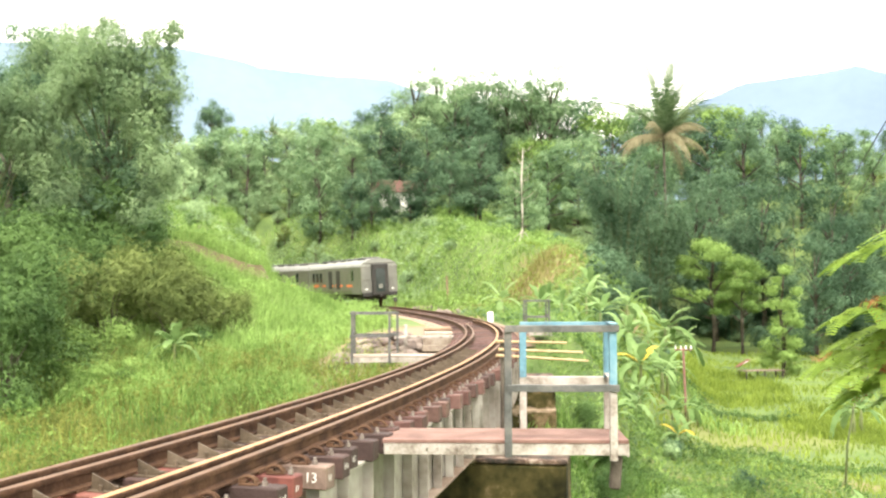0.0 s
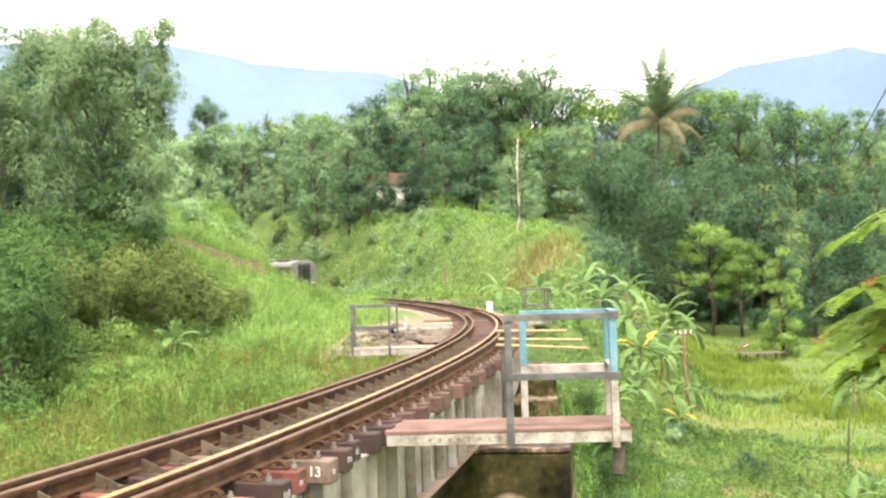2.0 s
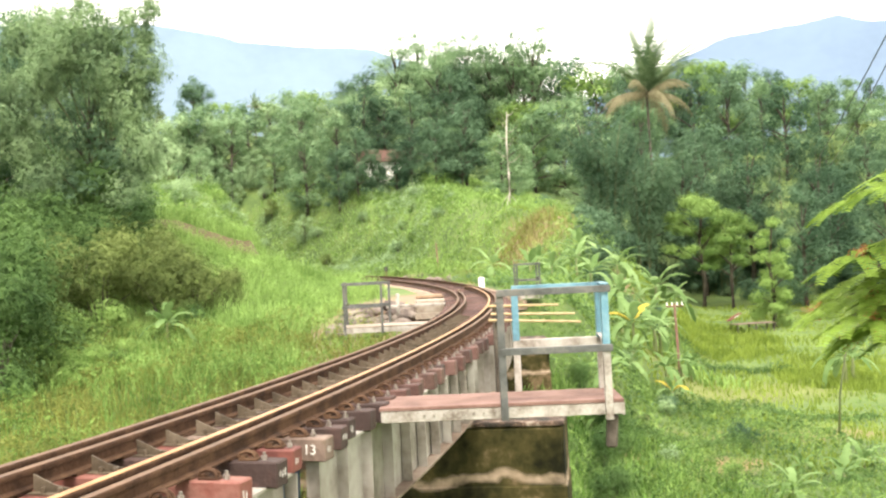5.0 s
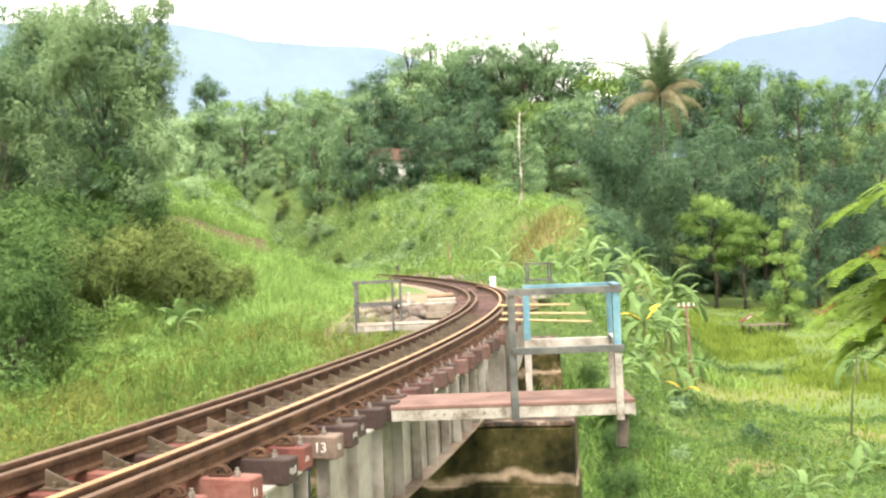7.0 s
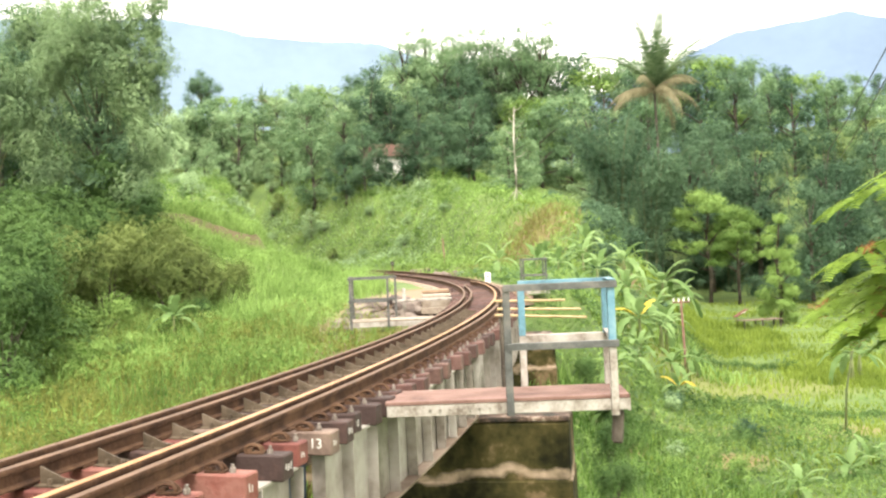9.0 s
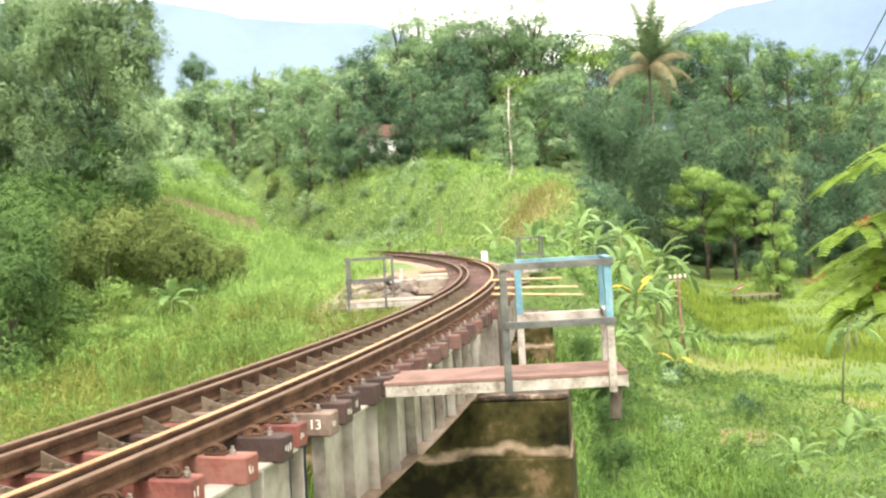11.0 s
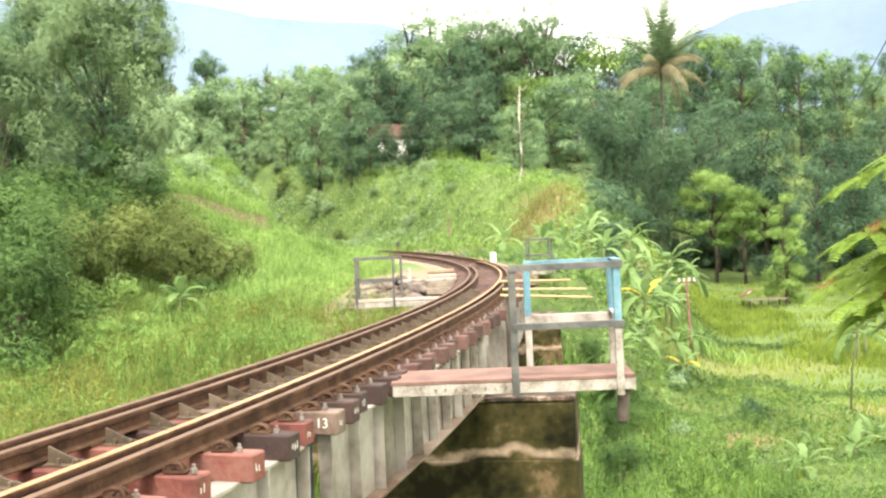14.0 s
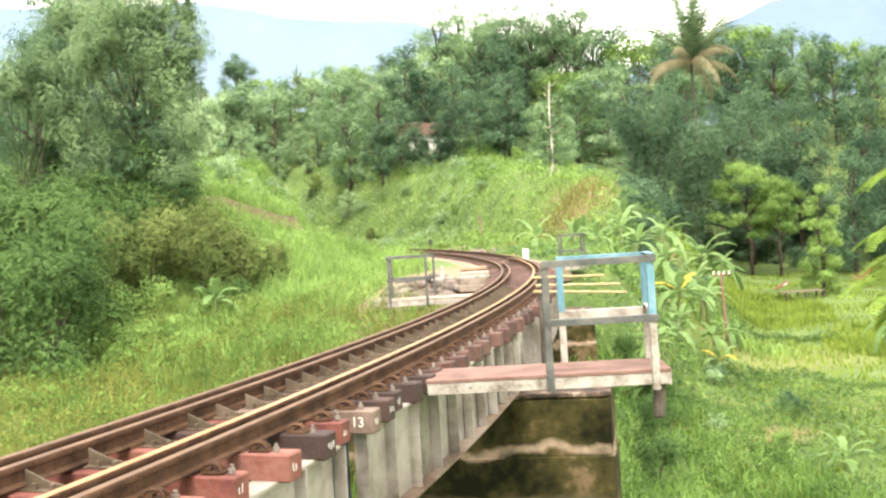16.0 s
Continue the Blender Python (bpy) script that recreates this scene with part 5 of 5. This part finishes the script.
def bare_trunk():
    t = thing("bare_tree", "tall thin pale tree trunk with few twigs on the hill", "tree")
    z = ground_z(9.3, 84.5)
    t.matrix_basis = Matrix.Translation((9.3, 84.5, z))
    part("trunk", tube([(0, 0, -0.3), (0.02, 0, 2.5), (-0.05, 0, 5.0), (0.1, 0, 7.6)], [0.11, 0.09, 0.07, 0.03], 7), "bark_pale", t, smooth=True)
    rng = np.random.default_rng(9)
    pts = []
    for k in range(9):
        a, zz = k * 2.4, 3.4 + 0.48 * k
        e = (math.cos(a) * 1.1, math.sin(a) * 1.1, zz + 0.7)
        part("branch", tube([(0, 0, zz), (e[0] * 0.5, e[1] * 0.5, zz + 0.2), e], [0.03, 0.02, 0.008], 5), "bark_pale", t)
        pts.append(np.array(e) + rng.normal(size=(26, 3)) * 0.28)
    for a in (0.4, 2.5, 4.3):
        part("root", tube([(0, 0, 0.9), (math.cos(a) * 0.5, math.sin(a) * 0.5, 0.4), (math.cos(a) * 0.9, math.sin(a) * 0.9, -0.2)], [0.04, 0.03, 0.02], 5), "bark_pale", t)
    part("leaves", leaf_cards(np.concatenate(pts), 0.25, 0.2, 0.4, rng), "leaf_olive", t)


bare_trunk()

# banana plants
young = banana("banana plant with broad upright green leaves", 71, 1.1, 1.7, 8)
move(young, 4.9, 54.5, 1.0, 0.0, 0.0)
old = banana("banana plant with torn drooping green leaves", 72, 1.7, 2.1, 10)
move(old, 8.6, 46.5, 0.8, 1.0)
tinted = banana("banana plant with one yellowing leaf", 73, 1.5, 2.0, 9, ("leaf_banana", "leaf_yellow", "leaf_banana", "leaf_banana"))
move(tinted, 9.8, 43.8, 0.95, 2.2)
low_one = banana("broad-leaved banana plant growing low in the field", 74, 0.5, 2.1, 9)
move(low_one, 9.9, 26.6, 0.5, 3.0)
for x, y, k, turn, p in ((10.6, 50.0, 0.95, 2.0, old), (12.6, 52.5, 1.0, 0.4, old), (14.2, 57.4, 1.45, 3.3, old), (9.6, 44.0, 0.75, 4.0, old), (7.0, 47.5, 0.75, 5.0, old), (11.4, 46.8, 1.1, 5.5, young), (6.4, 50.5, 0.9, 2.2, young),
                         (5.9, 31.0, 0.62, 1.0, old), (6.9, 35.0, 0.75, 2.0, old),
                         (9.6, 21.6, 0.6, 2.8, low_one), (11.4, 29.8, 0.6, 3.9, low_one), (24.5, 56.0, 0.8, 5.0, old),
                         (-7.1, 32.0, 0.75, 5.4, old), (12.0, 28.4, 0.95, 0.8, low_one), (13.2, 29.8, 0.85, 2.0, low_one), (20.3, 47.3, 1.1, 1.0, old), (21.4, 49.0, 1.0, 4.0, young), (14.6, 57.5, 1.1, 1.9, old), (9.2, 41.5, 0.7, 1.0, old), (10.8, 42.6, 0.75, 2.6, old), (12.2, 45.5, 0.7, 0.3, old), (10.4, 40.2, 0.55, 4.1, tinted), (8.4, 38.5, 0.6, 3.0, old), (13.2, 47.5, 0.6, 5.2, old), (11.6, 41.0, 0.5, 1.9, low_one), (9.0, 52.5, 1.0, 0.9, old), (11.8, 56.0, 1.1, 2.9, old), (7.6, 56.5, 0.9, 4.9, old), (15.8, 60.0, 1.2, 0.1, old), (10.2, 58.5, 1.0, 2.0, young), (12.2, 49.0, 1.0, 4.2, old)):
    place(p, x, y, k, turn)


def feathery_tree():
    """A tree beside the camera's bank: long arching branches with feathered leaf sprays."""
    t = thing("feathery_tree", "young tree with arching feathery light green sprays and reddish tips", "tree")
    x0, y0 = 8.0, 13.4
    z0 = ground_z(x0, y0)
    t.matrix_basis = Matrix.Translation((x0, y0, z0))
    top = 1.9 - z0
    part("trunk", tube([(0, 0, -0.3), (0.1, 0.1, top * 0.5), (0, 0, top + 0.6)], [0.12, 0.09, 0.03], 7), "bark", t, smooth=True)
    rng = np.random.default_rng(12)
    v, f, tips = [], [], []
    for k in range(17):
        a = radians(165 + rng.uniform(-50, 55))
        L, zz = rng.uniform(1.5, 2.6), top + rng.uniform(-1.7, 0.5)
        pts = [np.array([math.cos(a) * L * u, math.sin(a) * L * u, zz + 0.75 * u - 0.95 * u ** 2.2]) for u in np.linspace(0, 1, 7)]
        part("branch", tube([tuple(p) for p in pts], [0.03, 0.026, 0.022, 0.018, 0.013, 0.008, 0.004], 5), "bark", t)
        for j in range(2, 13):
            u = j / 12
            c = np.array([math.cos(a) * L * u, math.sin(a) * L * u, zz + 0.75 * u - 0.95 * u ** 2.2])
            for sg in (-1, 1):
                b = a + sg * rng.uniform(0.6, 1.1)
                R = 0.62 * (1.15 - 0.5 * u) * rng.uniform(0.8, 1.15)
                d = np.array([math.cos(b), math.sin(b), -0.28])
                for q in range(1, 11):
                    e = c + d * R * q / 10 + np.array([0, 0, -0.12 * (q / 10) ** 2])
                    for s2 in (-1, 1):
                        w = np.array([-math.sin(b) * s2, math.cos(b) * s2, -0.15]) * 0.11 * (1.2 - 0.6 * q / 10)
                        along = d * 0.03
                        n = len(v)
                        v += [e - along, e + along, e + w + along * 1.6, e + w]
                        f.append((n, n + 1, n + 2, n + 3))
        if k % 4 == 0:
            tips.append(pts[-1] + rng.normal(size=(30, 3)) * 0.08)
    part("sprays", (np.array(v), f), "leaf_bright", t)
    part("young_leaves", leaf_cards(np.concatenate(tips), 0.1, 0.1, 0.5, rng), "leaf_red", t, "reddish young leaf tips")


feathery_tree()


# ======== grass and crops ========
def patch(name, label, category, mat, n, x0, x1, y0, y1, keep, length, width, lean, seed, lift=0.0, lumps=0.0):
    rng = np.random.default_rng(seed)
    x, y = rng.uniform(x0, x1, n), rng.uniform(y0, y1, n)
    s, lat = near_line(x, y)
    ok = keep(x, y, s, lat, rng)
    x, y = x[ok], y[ok]
    L = length
    if lumps:
        L = length * (1 + lumps * (wave(x, y, 0.9, seed) + 0.6 * wave(x, y, 2.3, seed + 1)))
        L = np.clip(L, length * 0.35, length * 2.2)
    ob = part(name, blades(x, y, height(x, y) - 0.03 + lift, L, width, lean, rng), mat)
    return tagged(ob, label, category, kind="stuff")


low_left = lambda x, y, s, lat, rng: (lat < -1.25) & (s < 33) & (x > -0.5 * y - 3)
patch("grass", "thick yellow-green undergrowth beside the bridge", "grass", "grass_dry", 24000, -19, 1, 7, 33, low_left, 0.7, 0.024, 0.8, 1, lumps=0.4)
patch("grass", "tall green undergrowth beside the bridge", "grass", "grass", 11000, -19, 1, 9, 36, low_left, 0.8, 0.026, 0.9, 2, lumps=0.5)
bank_side = lambda x, y, s, lat, rng: (lat < -1.8 - 1.2 * (s > 37)) & (lat > -19) & ~((np.abs(np.hypot(x, y) - 57.4) < 1.5) & (x < -0.12 * y) & (x > -0.26 * y) & (rng.random(len(x)) < 0.55)) & ~((np.hypot((x + 0.1) / 2.2, (y - 40) / 6.5) < 1) & (rng.random(len(x)) < 0.93)) & ~((np.hypot((x + 0.6) / 2.6, (y - 33) / 8) < 1) & (rng.random(len(x)) < 0.93))
patch("grass", "bright green long grass on the railway bank", "grass", "grass_lit", 42000, -20, 3, 28, 66, bank_side, 0.85, 0.034, 0.9, 3, lumps=0.6)
hill_side = lambda x, y, s, lat, rng: (lat > 2.6 + 1.6 * rng.random(len(x))) & (s > 46) & (x < 16) & (y < 130) & ~((np.hypot((x - 2.4) / 3.2, (y - 67) / 8) < 1) & (rng.random(len(x)) < 0.95)) & ~((np.hypot((x - 8.6) / 3.2, (y - 71) / 8.5) < rng.random(len(x)) + 0.3) & (rng.random(len(x)) < 0.85)) & ~((np.hypot((x - 0.6) / 1.8, (y - 87) / 5) < 1) & (rng.random(len(x)) < 0.95))
patch("grass", "bright green grass over the hillside", "grass", "grass_lit", 52000, -44, 17, 46, 130, hill_side, 0.55, 0.1, 0.8, 4, lumps=0.4)
plot = lambda x, y, s, lat, rng: np.hypot((x - 8.6) / 4.4, (y - 71) / 10.5) < rng.random(len(x)) ** 0.5 + 0.15 * wave(x, y, 1.5)
patch("crop", "dry brown and green crop plants on the hill plot", "crop", "crop", 6000, 4, 14, 60, 82, plot, 0.8, 0.06, 0.9, 5)
field = lambda x, y, s, lat, rng: (lat > 4.2) & (x < 0.55 * y + 4) & (np.hypot((x - 8.4) / 2.6, (y - 31.2) / 1.8) > 0.4 + rng.random(len(x)))
patch("rice", "short yellow-green grass over the terraced fields", "rice", "rice", 46000, 3, 40, 18, 84, field, 0.32, 0.055, 0.8, 6, lumps=0.4)
tall_rice = lambda x, y, s, lat, rng: (np.hypot((x - 18.5) / 5.0, (y - 66) / 9.0) < 1) | (np.hypot((x - 22.5) / 4.2, (y - 50) / 6.0) < 1)
patch("rice", "dense bright green young rice in two plots", "rice", "rice", 26000, 12, 28, 43, 76, tall_rice, 0.55, 0.05, 0.7, 16, lumps=0.2)
verge = lambda x, y, s, lat, rng: (lat > 2.0) & (s < 48) & (x < 0.55 * y + 4) & (wave(x, y, 2.4, 9) > 0.15)
under_pier = lambda x, y, s, lat, rng: (lat > 1.2) & (lat < 8)
patch("weeds", "dense green weeds below the bridge", "weeds", "grass", 14000, 0, 9, 13, 34, under_pier, 0.6, 0.04, 1.0, 8, lumps=0.4)


def undergrowth(name, label, mat, n, x0, x1, y0, y1, keep, top, size, slim, seed, droop=0.15):
    """Leafy mounds over the ground."""
    rng = np.random.default_rng(seed)
    x, y = rng.uniform(x0, x1, n), rng.uniform(y0, y1, n)
    s, lat = near_line(x, y)
    ok = keep(x, y, s, lat, rng)
    x, y = x[ok], y[ok]
    lump = np.clip(0.55 + 0.5 * wave(x, y, 0.75, seed) + 0.45 * wave(x, y, 1.9, seed + 3), 0.08, 1.7)
    z = height(x, y) + top * lump * rng.random(len(x)) ** 0.35
    return tagged(part(name, leaf_cards(np.stack([x, y, z], 1), size, droop, slim, rng), mat), label, "undergrowth", kind="stuff")


undergrowth("undergrowth", "fluffy yellow-green bushy undergrowth beside the bridge", "grass_dry", 62000, -19, 1, 7, 33, low_left, 1.3, 0.13, 0.35, 31)
undergrowth("undergrowth", "leafy green undergrowth beside the bridge", "grass", 16000, -18, 2, 12, 40, low_left, 1.45, 0.15, 0.4, 32)
undergrowth("undergrowth", "leafy green creepers on the railway bank", "grass_lit", 44000, -20, 3, 28, 62, bank_side, 1.0, 0.18, 0.4, 33)
undergrowth("undergrowth", "leafy creepers and low bushes on the hillside", "grass_lit", 34000, -40, 15, 60, 125, hill_side, 1.4, 0.42, 0.45, 34)
undergrowth("undergrowth", "low leafy plants on the field banks", "leaf_light", 16000, 1, 36, 16, 74, verge, 0.55, 0.18, 0.45, 35)

slope = lambda x, y, s, lat, rng: (lat > 2.2) & (s > 33) & (x < 0.16 * y + 3)
undergrowth("undergrowth", "broad-leaved green plants on the slope below the line", "leaf_light", 18000, 2, 22, 33, 64, slope, 0.9, 0.28, 0.5, 36)
undergrowth("undergrowth", "dark green weeds on the slope below the line", "leaf_mid", 9000, 2, 22, 33, 64, slope, 0.8, 0.28, 0.4, 37)

undergrowth("undergrowth", "patchy green plants over the terraced fields", "grass", 14000, 3, 42, 18, 78, verge, 0.35, 0.16, 0.4, 39)
hedges = lambda x, y, s, lat, rng: (lat > 3.5) & ((np.abs(y - 39.6 - 0.8 * np.sin(x * 0.7)) < 0.8) & (x < 18) | (np.abs(y - 54.0 - 0.7 * np.sin(x * 0.6)) < 1.0) & (x > 11) & (x < 20) | (np.abs(y - 33.8 - 0.5 * np.sin(x)) < 0.7) & (x < 11))
undergrowth("undergrowth", "dark green leafy rows along the field terraces", "leaf_thicket", 40000, 5, 21, 32, 56, hedges, 0.75, 0.2, 0.5, 44)
undergrowth("undergrowth", "leafy scrub on the slope behind the line, haze-pale in colour", "leaf_haze_pale", 15000, -28, 3, 92, 128, hill_side, 1.8, 0.4, 0.45, 45)
undergrowth("undergrowth", "light leafy scrub over the hillside", "leaf_light", 14000, -28, 6, 72, 126, hill_side, 1.6, 0.36, 0.45, 46)
upper = lambda x, y, s, lat, rng: (lat < -4) & (x < -0.1 * y) & (x > -0.5 * y) & (np.hypot(x, y) > 60 + 2 * rng.random(len(x)))
undergrowth("undergrowth", "leafy bushes and creepers on the rising ground behind the bank", "leaf_light", 20000, -48, -6, 54, 120, upper, 1.7, 0.46, 0.45, 40)
undergrowth("undergrowth", "grass and creepers on the rising ground behind the bank", "grass", 16000, -48, -6, 50, 120, upper, 1.1, 0.42, 0.4, 41)

foot = lambda x, y, s, lat, rng: (lat > 1.6) & (lat < 12) & (s < 40)
undergrowth("undergrowth", "dense green leafy growth on the slope by the pier", "leaf_thicket", 22000, 0, 16, 12, 42, foot, 0.8, 0.19, 0.45, 42)
undergrowth("undergrowth", "light green leafy growth on the slope by the pier", "leaf_light", 12000, 0, 16, 14, 42, foot, 0.7, 0.19, 0.45, 43)
rng = np.random.default_rng(77)
for i in range(26):
    y = rng.uniform(27, 62)
    place(bushes[(0, 1, 0, 2)[i % 4]], 0.1 * y + rng.uniform(4.5, 8.5), y, rng.uniform(0.3, 0.5), i)


# ======== small things ========
def telegraph_pole(x, y, h, label, arm=True, sink=0.0):
    p = thing("telegraph_pole", label, "pole", "", pose(x, y, ground_z(x, y) - sink))
    part("pole", tube([(0, 0, -0.4), (0.03, 0, h * 0.5), (-0.04, 0, h)], [0.06, 0.055, 0.045], 8), "pole", p, smooth=True)
    if arm:
        part("crossarm", box((0.75, 0.07, 0.07), (-0.03, 0, h - 0.12), bevel=0.008), "pole", p)
        for k in (-0.33, -0.11, 0.11, 0.33):
            part("insulator", rod((k - 0.03, 0, h - 0.085), (k - 0.03, 0, h + 0.07), 0.034, 0.02), "white", p, "white porcelain insulator")
    return p


telegraph_pole(11.8, 44.45, 4.3, "rusty iron telegraph pole with four white insulators", sink=0.6)
telegraph_pole(3.0, 80.0, 2.7, "thin dark pole on the grassy hill", arm=False)


def cable(a, b, sag):
    a, b = Vector(a), Vector(b)
    pts = [a.lerp(b, k / 14) - Vector((0, 0, sag * 4 * (k / 14) * (1 - k / 14))) for k in range(15)]
    tagged(part("overhead_cable", tube([tuple(p) for p in pts], [0.02] * 15, 5), "wire"), "dark overhead cable running down to the fields", "cable", "cables")


cable((11.6, 21.5, 7.6), (26.2, 64.0, 6.6), 0.15)
cable((11.9, 21.5, 7.6), (27.2, 64.0, 6.5), 0.2)


def marker(x, y, z):
    m = thing("distance_marker", "white concrete marker post beside the track", "marker post", "", pose(x, y, z, 0, 0, -6))
    part("slab", box((0.27, 0.12, 0.8), (0, 0, 0.2), bevel=0.03), "white", m)
    part("letter_bar", box((0.12, 0.01, 0.05), (0, -0.066, 0.42)), "black", m)


marker(3.75, 47.6, ground_z(3.75, 47.6))


def signal_post():
    x, y = line(84, 2.6).xy
    p = thing("track_sign", "small dark trackside sign on a short post", "sign", "", pose(x, y, ground_z(x, y)))
    part("post", rod((0, 0, -0.2), (0, 0, 0.8), 0.04), "pole", p)
    part("plate", box((0.3, 0.03, 0.34), (0, -0.05, 0.85), bevel=0.01), "black", p)
    part("disc", rod((0, -0.066, 0.85), (0, -0.075, 0.85), 0.07, sides=16), "coach_end", p)


signal_post()
stake = part("bamboo_stake", tube([(0, 0, -0.3), (0.12, 0, 1.4), (0.4, 0, 2.8), (0.8, 0, 3.8)], [0.045, 0.04, 0.032, 0.02], 8), "culm", smooth=True)
stake.matrix_basis = pose(15.1, 36.0, ground_z(15.1, 36.0))
tagged(stake, "thin pale bamboo stake leaning in the field", "stake")


def house():
    x, y = -1.5, 121.5
    h = thing("house", "white-walled house with a red clay roof among the trees", "house", "", pose(x, y, ground_z(x, y), 0, 0, 20))
    part("wall", box((5.0, 4.0, 3.0), (1.2, 2.2, 1.5), bevel=0.02), "white", h)
    bm = bmesh.new()
    a = [bm.verts.new(p) for p in ((-1.7, -0.3, 2.95), (4.1, -0.3, 2.95), (4.1, 4.7, 2.95), (-1.7, 4.7, 2.95), (-1.4, 2.2, 4.6), (3.8, 2.2, 4.6))]
    for q in ((0, 1, 5, 4), (2, 3, 4, 5), (0, 4, 3), (1, 2, 5), (0, 3, 2, 1)):
        bm.faces.new([a[i] for i in q])
    part("roof", bm, "roof_tile", h)
    w = part("window", box((0.9, 0.06, 1.1), (0.2, 0.18, 1.6), bevel=0.01), "glass", h)
    part("frame", box((1.05, 0.04, 0.06), (0.2, 0.15, 2.2), bevel=0.008), "bark", w)
    part("door", box((0.9, 0.06, 2.0), (2.4, 0.18, 1.0), bevel=0.01), "roof_tile", h)


house()


def field_shelter():
    x, y = 23.3, 68.5
    z = ground_z(x, y)
    s = thing("field_shelter", "low wooden field platform with a pale sheet", "shelter", "", pose(x, y, z, 0, 0, 8))
    for px in (-1.3, 0, 1.3):
        for py in (-0.5, 0.5):
            part("post", rod((px, py, -0.2), (px, py, 0.55), 0.05), "bark", s)
    for k in range(6):
        part("plank", box((2.9, 0.17, 0.04), (0, -0.5 + 0.2 * k, 0.57), bevel=0.006), "timber_pale", s)
    part("leaning_board", box((1.0, 0.5, 0.04), (-1.3, 0, 1.05), Matrix.Rotation(-0.5, 4, "Y"), bevel=0.006), "timber_red", s)
    part("sheet", box((0.4, 0.34, 0.03), (-1.2, -0.1, 1.11), Matrix.Rotation(-0.5, 4, "Y"), bevel=0.006), "white", s, "pale sheet")


field_shelter()

motions()
